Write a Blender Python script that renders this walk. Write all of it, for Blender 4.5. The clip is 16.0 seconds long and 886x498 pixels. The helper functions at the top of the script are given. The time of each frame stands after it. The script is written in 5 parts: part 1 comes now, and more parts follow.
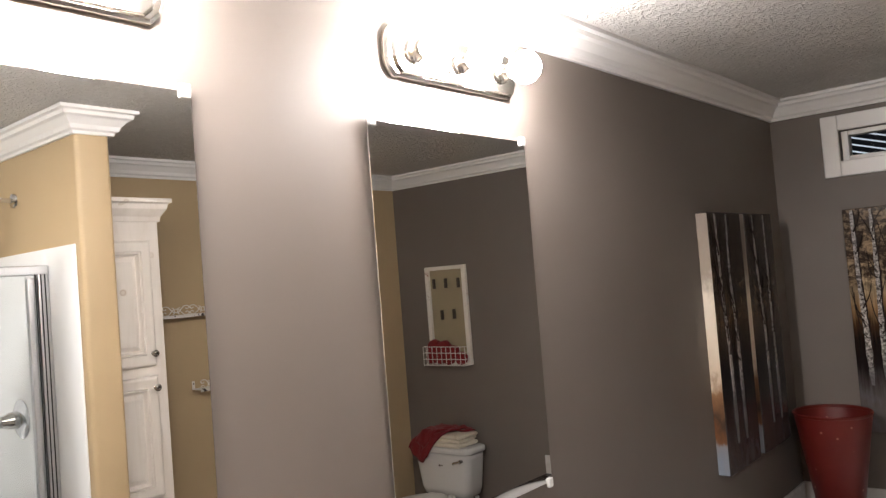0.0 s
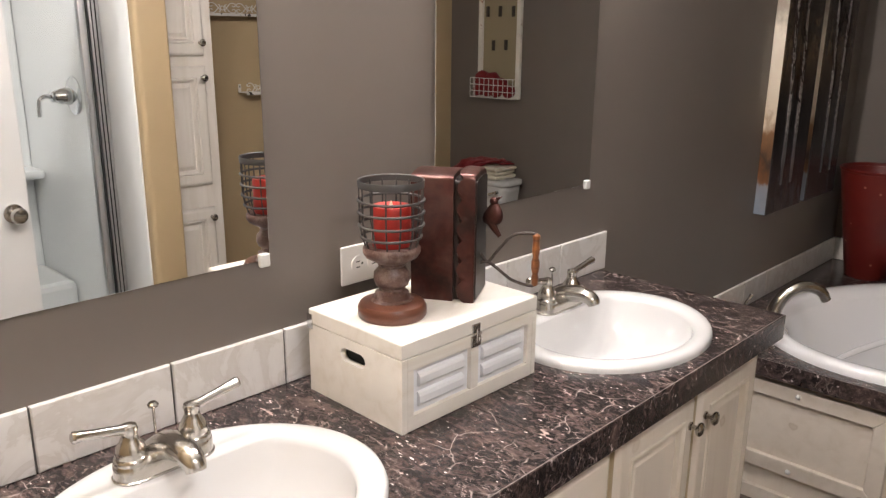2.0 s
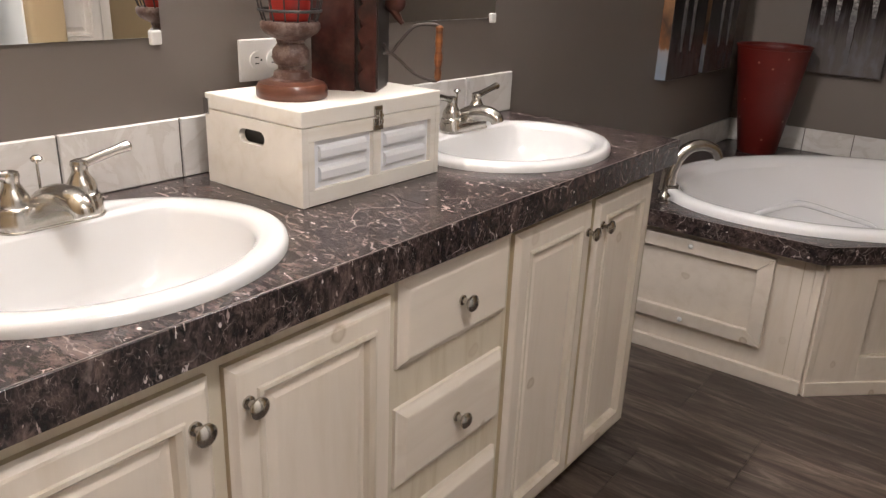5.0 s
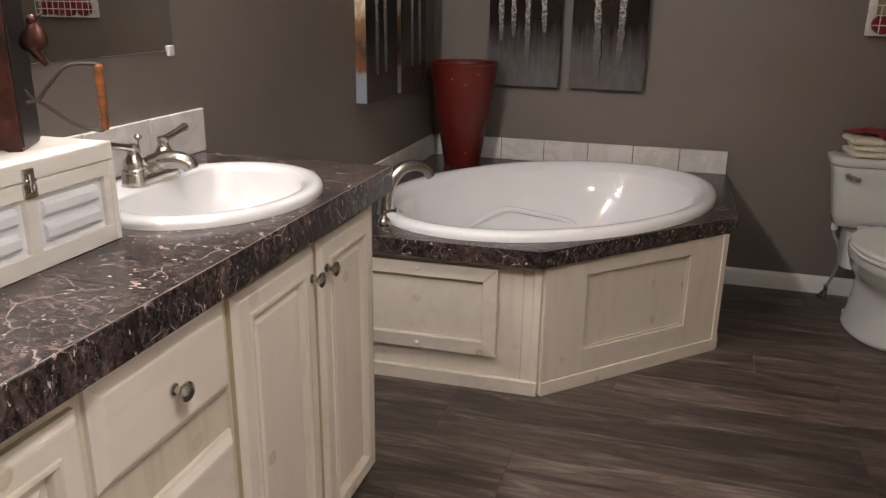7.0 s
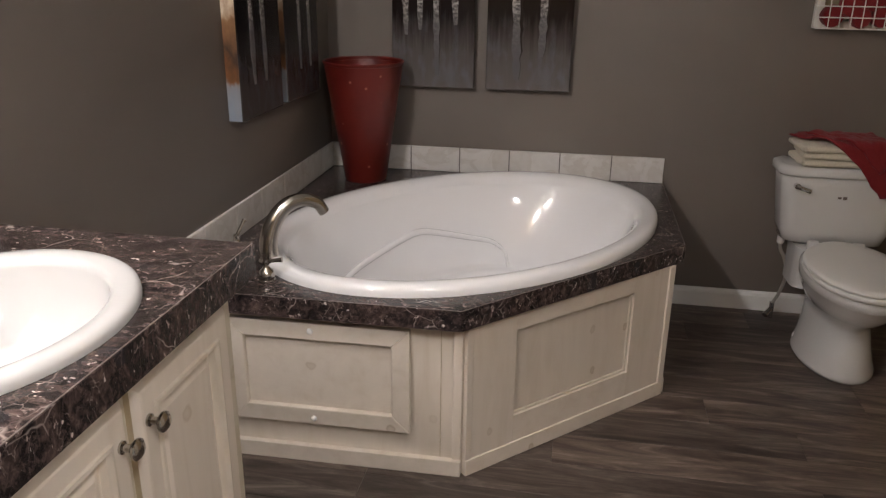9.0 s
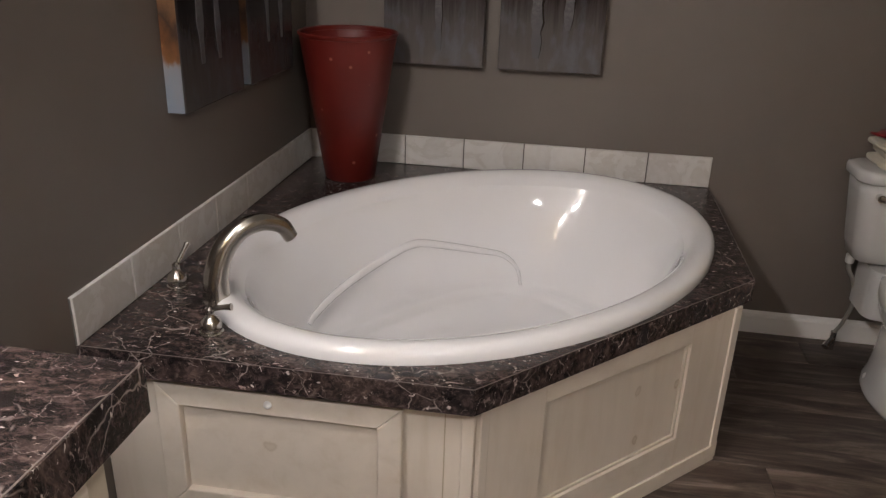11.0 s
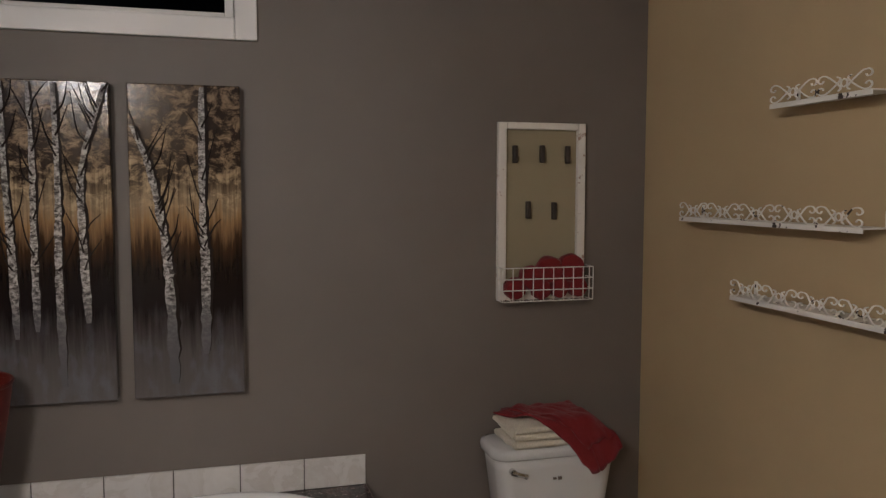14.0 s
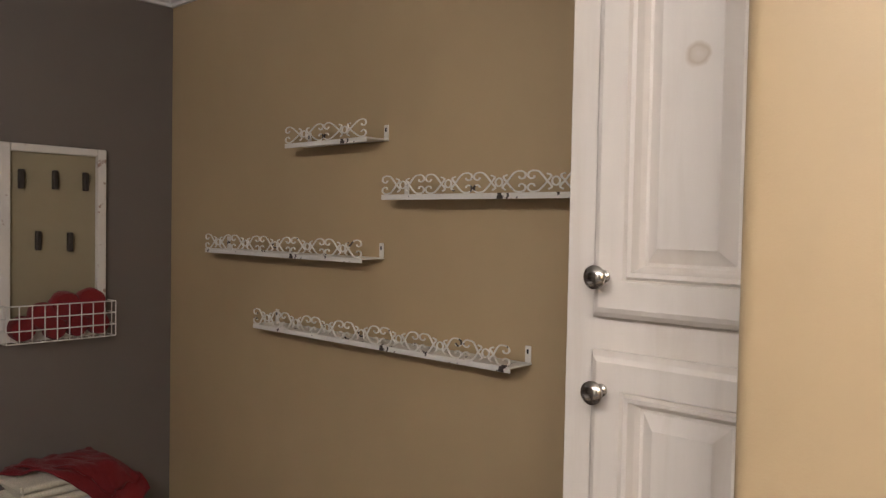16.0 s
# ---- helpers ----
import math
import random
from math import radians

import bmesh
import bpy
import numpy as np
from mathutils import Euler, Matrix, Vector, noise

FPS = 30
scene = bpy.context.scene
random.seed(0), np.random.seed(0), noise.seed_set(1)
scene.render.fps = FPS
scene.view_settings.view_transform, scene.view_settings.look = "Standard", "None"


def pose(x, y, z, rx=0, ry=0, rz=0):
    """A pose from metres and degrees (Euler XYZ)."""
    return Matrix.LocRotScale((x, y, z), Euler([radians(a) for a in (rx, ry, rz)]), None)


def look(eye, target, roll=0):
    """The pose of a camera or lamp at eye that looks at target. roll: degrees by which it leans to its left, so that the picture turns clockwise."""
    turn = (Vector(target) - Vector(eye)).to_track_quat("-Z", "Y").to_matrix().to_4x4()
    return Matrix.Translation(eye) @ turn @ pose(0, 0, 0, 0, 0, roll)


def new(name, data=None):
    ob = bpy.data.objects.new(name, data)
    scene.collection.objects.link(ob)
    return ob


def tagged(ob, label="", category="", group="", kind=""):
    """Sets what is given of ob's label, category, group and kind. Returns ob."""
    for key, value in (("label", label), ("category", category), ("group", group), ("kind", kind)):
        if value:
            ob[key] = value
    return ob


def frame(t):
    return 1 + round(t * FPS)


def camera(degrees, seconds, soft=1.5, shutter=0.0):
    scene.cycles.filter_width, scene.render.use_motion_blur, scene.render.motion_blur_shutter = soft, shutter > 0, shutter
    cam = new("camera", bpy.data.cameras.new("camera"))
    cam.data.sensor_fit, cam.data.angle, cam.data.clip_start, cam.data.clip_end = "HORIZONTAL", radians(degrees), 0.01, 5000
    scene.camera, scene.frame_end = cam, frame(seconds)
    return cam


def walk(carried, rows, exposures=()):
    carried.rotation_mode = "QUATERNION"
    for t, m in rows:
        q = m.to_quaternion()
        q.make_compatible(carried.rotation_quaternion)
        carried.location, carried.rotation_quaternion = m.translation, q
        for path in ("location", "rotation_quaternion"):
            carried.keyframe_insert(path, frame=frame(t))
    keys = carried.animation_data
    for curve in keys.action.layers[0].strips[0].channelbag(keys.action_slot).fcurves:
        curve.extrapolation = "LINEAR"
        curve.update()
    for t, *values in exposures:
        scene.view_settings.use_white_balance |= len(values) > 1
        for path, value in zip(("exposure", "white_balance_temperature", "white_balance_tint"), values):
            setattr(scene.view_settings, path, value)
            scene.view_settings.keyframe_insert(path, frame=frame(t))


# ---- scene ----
cam = camera(59.4, 16.0, soft=1.35)
PATH = [
    (0, (0.013, 0.149, 1.661), (-1.282, 1.671, 1.735), -4.5),
    (0.5, (0.005, 0.145, 1.62), (-1.316, 1.644, 1.536), -3.5),
    (1, (-0.006, 0.146, 1.574), (-1.359, 1.599, 1.327), -2.3),
    (1.5, (-0.008, 0.147, 1.532), (-1.367, 1.558, 1.132), -0.9),
    (2, (-0.005, 0.147, 1.488), (-1.347, 1.531, 0.957), 0.5),
    (2.5, (-0.001, 0.14, 1.449), (-1.319, 1.508, 0.826), 1.9),
    (3, (0.013, 0.13, 1.398), (-1.296, 1.485, 0.726), 2.4),
    (5.3, (0.063, 0.105, 1.221), (-1.001, 1.653, 0.537), 2.1),
    (5.5, (0.056, 0.116, 1.205), (-0.95, 1.705, 0.525), 1.9),
    (6, (0.035, 0.149, 1.188), (-0.826, 1.829, 0.529), 1.4),
    (6.5, (0.017, 0.199, 1.206), (-0.697, 1.956, 0.57), 0.7),
    (7, (-0.004, 0.253, 1.241), (-0.537, 2.08, 0.627), 0.8),
    (7.5, (-0.004, 0.318, 1.292), (-0.404, 2.185, 0.695), 0.8),
    (8, (-0.027, 0.454, 1.326), (-0.383, 2.33, 0.732), 0.4),
    (8.2, (-0.025, 0.503, 1.34), (-0.379, 2.379, 0.743), 0.2),
    (10.3, (-0.216, 1.195, 1.243), (-0.491, 2.999, 0.426), 2.2),
    (10.5, (-0.209, 1.237, 1.248), (-0.501, 3.041, 0.436), 2.0),
    (11, (-0.219, 1.305, 1.278), (-0.513, 3.13, 0.513), 1.9),
    (11.5, (-0.229, 1.336, 1.321), (-0.464, 3.207, 0.656), 2.0),
    (12, (-0.232, 1.341, 1.379), (-0.431, 3.256, 0.835), 1.6),
    (12.5, (-0.233, 1.345, 1.436), (-0.381, 3.294, 1.015), 1.1),
    (13, (-0.201, 1.342, 1.474), (-0.204, 3.319, 1.175), 0.5),
    (13.5, (-0.172, 1.338, 1.489), (0.066, 3.313, 1.276), -0.1),
    (14, (-0.166, 1.333, 1.504), (0.352, 3.259, 1.351), 0.1),
    (14.5, (-0.151, 1.303, 1.512), (0.643, 3.136, 1.408), 0.7),
    (15, (-0.136, 1.263, 1.527), (0.943, 2.946, 1.462), 1.4),
    (15.5, (-0.124, 1.233, 1.538), (1.188, 2.741, 1.493), 1.2),
    (16, (-0.132, 1.288, 1.509), (1.35, 2.63, 1.446), 1.1),
]
walk(cam, [(t, look(eye, target, roll)) for t, eye, target, roll in PATH],
     exposures=[(0, 0.1), (1, 0.06), (2, 0.0), (3, 0.0), (5.5, -0.06), (6.5, 0.0), (8, -0.03), (10.5, -0.08), (11.5, -0.12), (12.5, -0.22), (14, -0.33), (16, -0.19)])


# ---- world and light ----
WX, FY, TX, CEIL = -1.122, 3.88, 1.278, 2.345   # vanity wall, far wall, shelf wall, ceiling
world = bpy.data.worlds.new("world")
scene.world = world
world.use_nodes = True
world.node_tree.nodes["Background"].inputs[0].default_value = (0.5, 0.55, 0.6, 1)
world.node_tree.nodes["Background"].inputs[1].default_value = 0.02
BULB = 228.0
# strength of the assumed ceiling light, which stays out of view
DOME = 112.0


# ---- materials ----
def material(name, base=(0.5, 0.5, 0.5), rough=0.5, metal=0.0, build=None, **extra):
    m = bpy.data.materials.new(name)
    m.use_nodes = True
    nt = m.node_tree
    p = nt.nodes["Principled BSDF"]
    p.inputs["Base Color"].default_value = (*base, 1)
    p.inputs["Roughness"].default_value = rough
    p.inputs["Metallic"].default_value = metal
    for k, v in extra.items():
        p.inputs[k.replace("_", " ")].default_value = v
    if build:
        build(nt, p)
    return m


def N(nt, kind, **values):
    n = nt.nodes.new(kind)
    for k, v in values.items():
        if k in n.inputs:
            n.inputs[k].default_value = v
        else:
            n.inputs[k.replace("_", " ")].default_value = v
    return n


def coords(nt, scale=(1, 1, 1), space="Object", rot=(0, 0, 0)):
    c = nt.nodes.new("ShaderNodeTexCoord")
    mp = nt.nodes.new("ShaderNodeMapping")
    mp.inputs["Scale"].default_value = scale
    mp.inputs["Rotation"].default_value = rot
    nt.links.new(c.outputs[space], mp.inputs["Vector"])
    return mp.outputs["Vector"]


def world_coords(nt, scale=(1, 1, 1)):
    g = nt.nodes.new("ShaderNodeNewGeometry")
    mp = nt.nodes.new("ShaderNodeMapping")
    mp.inputs["Scale"].default_value = scale
    nt.links.new(g.outputs["Position"], mp.inputs["Vector"])
    return mp.outputs["Vector"]


def ramp(nt, fac, stops):
    r = nt.nodes.new("ShaderNodeValToRGB")
    e = r.color_ramp.elements
    while len(e) < len(stops):
        e.new(0.5)
    for el, (pos, col) in zip(e, stops):
        el.position = pos
        el.color = (*col, 1) if len(col) == 3 else col
    nt.links.new(fac, r.inputs["Fac"])
    return r.outputs["Color"]


def noise_out(nt, vec, scale, detail=4, rough=0.6, dist=0.0):
    n = nt.nodes.new("ShaderNodeTexNoise")
    n.inputs["Scale"].default_value = scale
    n.inputs["Detail"].default_value = detail
    n.inputs["Roughness"].default_value = rough
    n.inputs["Distortion"].default_value = dist
    nt.links.new(vec, n.inputs["Vector"])
    return n.outputs["Fac"]


def mixc(nt, fac, a, b, mode="MIX"):
    m = nt.nodes.new("ShaderNodeMix")
    m.data_type, m.blend_type = "RGBA", mode
    for sock, v in ((m.inputs[0], fac), (m.inputs[6], a), (m.inputs[7], b)):
        if isinstance(v, (int, float)):
            sock.default_value = v
        elif isinstance(v, tuple):
            sock.default_value = (*v, 1)
        else:
            nt.links.new(v, sock)
    return m.outputs[2]


def bump(nt, p, height, strength=0.2, dist=0.002):
    b = nt.nodes.new("ShaderNodeBump")
    b.inputs["Strength"].default_value = strength
    b.inputs["Distance"].default_value = dist
    nt.links.new(height, b.inputs["Height"])
    nt.links.new(b.outputs["Normal"], p.inputs["Normal"])


def paint(c, var=0.06, tex=0.25):
    def f(nt, p):
        v = world_coords(nt)
        a = noise_out(nt, v, 1.3, 3)
        d = tuple(x * (1 - var) for x in c)
        u = tuple(min(1, x * (1 + var)) for x in c)
        nt.links.new(ramp(nt, a, [(0.3, d), (0.7, u)]), p.inputs["Base Color"])
        bump(nt, p, noise_out(nt, v, 420, 3), tex, 0.0006)
    return f


GREY = material("grey_wall_paint", rough=0.55, build=paint((0.150, 0.127, 0.110)))
TAN = material("tan_wall_paint", rough=0.5, build=paint((0.450, 0.336, 0.196)))
TRIM = material("white_trim_paint", rough=0.35, build=paint((0.78, 0.77, 0.76), 0.02, 0.1))


def ceiling_nodes(nt, p):
    v = world_coords(nt)
    a = noise_out(nt, v, 38, 4, 0.55, 1.4)
    b = noise_out(nt, v, 130, 3)
    r = ramp(nt, a, [(0.46, (0, 0, 0)), (0.66, (1, 1, 1))])
    m = mixc(nt, 0.2, r, b)
    bump(nt, p, m, 0.9, 0.008)
    nt.links.new(ramp(nt, a, [(0.3, (0.58, 0.56, 0.53)), (0.7, (0.68, 0.66, 0.63))]), p.inputs["Base Color"])


CEILING = material("textured_ceiling", rough=0.8, build=ceiling_nodes)


def plank_nodes(nt, p):
    info = nt.nodes.new("ShaderNodeObjectInfo")
    v = coords(nt, (1.5, 11, 1))
    add = nt.nodes.new("ShaderNodeVectorMath")
    add.operation = "ADD"
    mul = nt.nodes.new("ShaderNodeVectorMath")
    mul.operation = "SCALE"
    comb = nt.nodes.new("ShaderNodeCombineXYZ")
    for k in range(3):
        nt.links.new(info.outputs["Random"], comb.inputs[k])
    nt.links.new(comb.outputs[0], mul.inputs[0])
    mul.inputs["Scale"].default_value = 37.0
    nt.links.new(v, add.inputs[0])
    nt.links.new(mul.outputs[0], add.inputs[1])
    g = noise_out(nt, add.outputs[0], 1.9, 8, 0.72, 1.1)
    f = noise_out(nt, add.outputs[0], 9, 4, 0.6)
    c1 = ramp(nt, g, [(0.33, (0.017, 0.011, 0.009)), (0.44, (0.052, 0.037, 0.030)), (0.55, (0.112, 0.087, 0.074)), (0.66, (0.225, 0.185, 0.163))])
    c2 = mixc(nt, 0.14, c1, ramp(nt, f, [(0.3, (0.035, 0.027, 0.022)), (0.7, (0.17, 0.14, 0.12))]))
    tone = ramp(nt, info.outputs["Random"], [(0, (0.65, 0.65, 0.66)), (1, (1.3, 1.24, 1.2))])
    nt.links.new(mixc(nt, 1.0, c2, tone, "MULTIPLY"), p.inputs["Base Color"])
    nt.links.new(ramp(nt, g, [(0.2, (0.38,) * 3), (0.8, (0.55,) * 3)]), p.inputs["Roughness"])
    bump(nt, p, g, 0.25, 0.001)


PLANK = material("vinyl_plank", rough=0.45, build=plank_nodes)


def marble_nodes(nt, p):
    v = world_coords(nt, (1.4, 1.4, 1.4))

    def vor(vec, scale, feature="F1"):
        o = nt.nodes.new("ShaderNodeTexVoronoi")
        o.feature = feature
        o.inputs["Scale"].default_value = scale
        nt.links.new(vec, o.inputs["Vector"])
        return o

    def warp(vec, scale, amount):
        dv = nt.nodes.new("ShaderNodeTexNoise")
        dv.inputs["Scale"].default_value = scale
        dv.inputs["Detail"].default_value = 3
        nt.links.new(vec, dv.inputs["Vector"])
        off = nt.nodes.new("ShaderNodeVectorMath")
        off.operation = "MULTIPLY_ADD"
        off.inputs[1].default_value = (amount,) * 3
        nt.links.new(dv.outputs["Color"], off.inputs[0])
        nt.links.new(vec, off.inputs[2])
        return off.outputs[0]

    def stretched(angle, k):
        mp = nt.nodes.new("ShaderNodeMapping")
        mp.inputs["Rotation"].default_value = (0, 0, radians(angle))
        mp.inputs["Scale"].default_value = (1, k, 1)
        nt.links.new(v, mp.inputs["Vector"])
        return mp.outputs["Vector"]

    def chips(vec, scale, share, size):
        o = vor(vec, scale)
        sp = nt.nodes.new("ShaderNodeSeparateColor")
        nt.links.new(o.outputs["Color"], sp.inputs[0])
        on = ramp(nt, sp.outputs[0], [(1 - share, (0, 0, 0)), (1 - share + 0.01, (1, 1, 1))])
        return mixc(nt, 1.0, on, ramp(nt, o.outputs["Distance"], [(size, (1, 1, 1)), (size + 0.10, (0, 0, 0))]), "MULTIPLY")

    # brown and near-black ground in soft angular patches
    patch = noise_out(nt, stretched(25, 1.7), 9, 7, 0.70, 1.1)
    base = ramp(nt, patch, [(0.38, (0.009, 0.007, 0.008)), (0.48, (0.019, 0.014, 0.015)), (0.56, (0.056, 0.038, 0.035)), (0.66, (0.145, 0.103, 0.092))])
    mott = noise_out(nt, stretched(-35, 1.8), 42, 5, 0.72, 0.6)
    base = mixc(nt, 0.42, base, ramp(nt, mott, [(0.38, (0.006, 0.005, 0.006)), (0.50, (0.036, 0.026, 0.025)), (0.62, (0.15, 0.105, 0.095)), (0.72, (0.30, 0.23, 0.21))]))
    # a few smooth slate pebbles
    o = vor(warp(stretched(20, 1.6), 12, 0.05), 8.5)
    sp = nt.nodes.new("ShaderNodeSeparateColor")
    nt.links.new(o.outputs["Color"], sp.inputs[0])
    on = ramp(nt, sp.outputs[1], [(0.72, (0, 0, 0)), (0.73, (1, 1, 1))])
    peb = mixc(nt, 1.0, on, ramp(nt, o.outputs["Distance"], [(0.24, (0.9, 0.9, 0.9)), (0.30, (0, 0, 0))]), "MULTIPLY")
    base = mixc(nt, peb, base, (0.030, 0.026, 0.030))
    # long thin veins, broken up, then a finer net of them

    def veins(vec, scale, width, gate, amount, colour, col):
        e = ramp(nt, vor(vec, scale, "DISTANCE_TO_EDGE").outputs["Distance"], [(0.0, (1, 1, 1)), (width, (0, 0, 0))])
        m = ramp(nt, gate, [(0.50, (0, 0, 0)), (0.60, (amount,) * 3)])
        return mixc(nt, mixc(nt, 1.0, e, m, "MULTIPLY"), col, colour)
    col = veins(warp(v, 15, 0.045), 8, 0.016, noise_out(nt, v, 9, 3), 0.62, (0.50, 0.42, 0.39), base)
    col = veins(warp(stretched(40, 1.5), 50, 0.03), 24, 0.026, noise_out(nt, v, 15, 3, 0.6, 1.0), 0.7, (0.36, 0.29, 0.27), col)
    col = veins(warp(stretched(-30, 1.4), 70, 0.02), 60, 0.045, noise_out(nt, v, 23, 3, 0.6, 1.0), 0.35, (0.27, 0.20, 0.18), col)

    def flecks(vec, scale, lo, hi):
        return ramp(nt, noise_out(nt, vec, scale, 3, 0.6, 0.9), [(lo, (0, 0, 0)), (hi, (0.9, 0.9, 0.9))])
    wa, wb = warp(stretched(35, 2.2), 60, 0.02), warp(stretched(-48, 2.4), 70, 0.02)
    col = mixc(nt, flecks(wa, 24, 0.665, 0.70), col, (0.40, 0.31, 0.285))
    col = mixc(nt, flecks(wb, 30, 0.685, 0.71), col, (0.62, 0.53, 0.50))
    col = mixc(nt, chips(wa, 50, 0.085, 0.17), col, (0.60, 0.52, 0.49))
    nt.links.new(col, p.inputs["Base Color"])


MARBLE = material("dark_marble_laminate", rough=0.26, Specular_IOR_Level=0.42, build=marble_nodes)


def whitewash(base, dark, knots=True, vert=True):
    def f(nt, p):
        v = coords(nt, (9, 9, 1.0) if vert else (9, 1.0, 9))
        g = noise_out(nt, v, 2.4, 6, 0.6, 0.5)
        w = coords(nt)
        c = ramp(nt, g, [(0.3, dark), (0.5, base), (0.75, tuple(min(1, x * 1.05) for x in base))])
        if knots:
            k = nt.nodes.new("ShaderNodeTexVoronoi")
            k.voronoi_dimensions = "2D"
            k.inputs["Scale"].default_value = 5.5
            sx = nt.nodes.new("ShaderNodeSeparateXYZ")
            nt.links.new(world_coords(nt), sx.inputs[0])
            su = nt.nodes.new("ShaderNodeMath")
            su.operation = "ADD"
            nt.links.new(sx.outputs[0], su.inputs[0])
            nt.links.new(sx.outputs[1], su.inputs[1])
            cx = nt.nodes.new("ShaderNodeCombineXYZ")
            nt.links.new(su.outputs[0], cx.inputs[0])
            nt.links.new(sx.outputs[2], cx.inputs[1])
            wn = nt.nodes.new("ShaderNodeTexNoise")
            wn.inputs["Scale"].default_value = 38
            nt.links.new(cx.outputs[0], wn.inputs["Vector"])
            wm = nt.nodes.new("ShaderNodeVectorMath")
            wm.operation = "MULTIPLY_ADD"
            wm.inputs[1].default_value = (0.020, 0.012, 0)
            nt.links.new(wn.outputs["Color"], wm.inputs[0])
            nt.links.new(cx.outputs[0], wm.inputs[2])
            nt.links.new(wm.outputs[0], k.inputs["Vector"])
            sep = nt.nodes.new("ShaderNodeSeparateColor")
            nt.links.new(k.outputs["Color"], sep.inputs[0])
            on = ramp(nt, sep.outputs[0], [(0.60, (0, 0, 0)), (0.95, (1, 1, 1))])
            spot = ramp(nt, k.outputs["Distance"], [(0.0, (0.25, 0.25, 0.25)), (0.040, (0.40, 0.40, 0.40)), (0.055, (0.62, 0.62, 0.62)), (0.085, (0, 0, 0))])
            c = mixc(nt, mixc(nt, 1.0, on, spot, "MULTIPLY"), c, (0.38, 0.27, 0.16))
        nt.links.new(c, p.inputs["Base Color"])
        bump(nt, p, g, 0.10, 0.0008)
    return f


CREAM = material("whitewashed_pine", rough=0.42, build=whitewash((0.745, 0.665, 0.575), (0.69, 0.605, 0.505)))
CREAM_RAIL = material("whitewashed_pine_rail", rough=0.42, build=whitewash((0.745, 0.665, 0.575), (0.69, 0.605, 0.505), vert=False))
CREAM_FRAME = material("yellowed_pine_frame", rough=0.45, build=whitewash((0.62, 0.55, 0.44), (0.52, 0.44, 0.32)))
MOULDING = material("glazed_moulding", rough=0.45, build=whitewash((0.68, 0.605, 0.51), (0.58, 0.50, 0.39), False))
CREAM_EDGE = material("antiqued_edge", rough=0.5, build=whitewash((0.50, 0.41, 0.28), (0.41, 0.32, 0.20), False))
TOWER = material("grey_whitewashed_pine", rough=0.45, build=whitewash((0.72, 0.665, 0.605), (0.66, 0.60, 0.53)))
CHEST = material("chalk_white_wood", rough=0.6, build=whitewash((0.74, 0.70, 0.64), (0.67, 0.62, 0.54), False, False))
CHEST_PANEL = material("louvre_white", (0.75, 0.755, 0.775), 0.5)
PORC = material("white_porcelain", (0.66, 0.655, 0.65), 0.12, Coat_Weight=0.6)
ACRYLIC = material("white_acrylic", (0.93, 0.925, 0.935), 0.08, Coat_Weight=1.0, Coat_Roughness=0.03)
SHOWER = material("white_fibreglass", (0.86, 0.87, 0.87), 0.25)


NICKEL = material("brushed_nickel", (0.50, 0.47, 0.43), 0.20, 1.0)
CHROME = material("chrome", (0.68, 0.68, 0.68), 0.12, 1.0)
SILVER = material("silver_aluminium", (0.55, 0.55, 0.56), 0.28, 1.0)
MIRROR = material("mirror", (0.90, 0.91, 0.90), 0.0, 1.0)
CLIP = material("clear_plastic_clip", (0.58, 0.58, 0.56), 0.15)
GLASS = material("clear_glass", (0.95, 0.97, 0.97), 0.02, Transmission_Weight=1.0, IOR=1.05)
PLASTIC = material("white_plastic", (0.78, 0.77, 0.75), 0.35)
DARKHOLE = material("dark_slot", (0.01, 0.01, 0.01), 0.9)


def tile_nodes(nt, p):
    v = world_coords(nt)
    a = noise_out(nt, v, 7, 6, 0.6, 1.8)
    b = noise_out(nt, v, 30, 4)
    c = ramp(nt, a, [(0.35, (0.62, 0.60, 0.58)), (0.49, (0.56, 0.53, 0.50)), (0.52, (0.64, 0.62, 0.60)), (0.7, (0.68, 0.66, 0.64))])
    nt.links.new(mixc(nt, 0.15, c, ramp(nt, b, [(0.3, (0.45, 0.41, 0.37)), (0.7, (0.7, 0.68, 0.66))])), p.inputs["Base Color"])


TILE = material("glazed_tile", rough=0.3, build=tile_nodes)
SEAM = material("laminate_seam", (0.13, 0.10, 0.09), 0.35)
GROUT = material("grout", (0.10, 0.09, 0.08), 0.9)


def red_nodes(nt, p):
    v = coords(nt)
    k = nt.nodes.new("ShaderNodeTexVoronoi")
    k.inputs["Scale"].default_value = 19
    nt.links.new(v, k.inputs["Vector"])
    sep = nt.nodes.new("ShaderNodeSeparateColor")
    nt.links.new(k.outputs["Color"], sep.inputs[0])
    on = ramp(nt, sep.outputs[0], [(0.55, (0, 0, 0)), (0.57, (1, 1, 1))])
    spot = ramp(nt, k.outputs["Distance"], [(0.06, (0.9, 0.9, 0.9)), (0.13, (0, 0, 0))])
    base = ramp(nt, noise_out(nt, v, 8, 3), [(0.3, (0.095, 0.008, 0.006)), (0.7, (0.122, 0.011, 0.007))])
    nt.links.new(mixc(nt, mixc(nt, 1.0, on, spot, "MULTIPLY"), base, (0.34, 0.17, 0.12)), p.inputs["Base Color"])


RED = material("red_lacquer", rough=0.42, build=red_nodes)


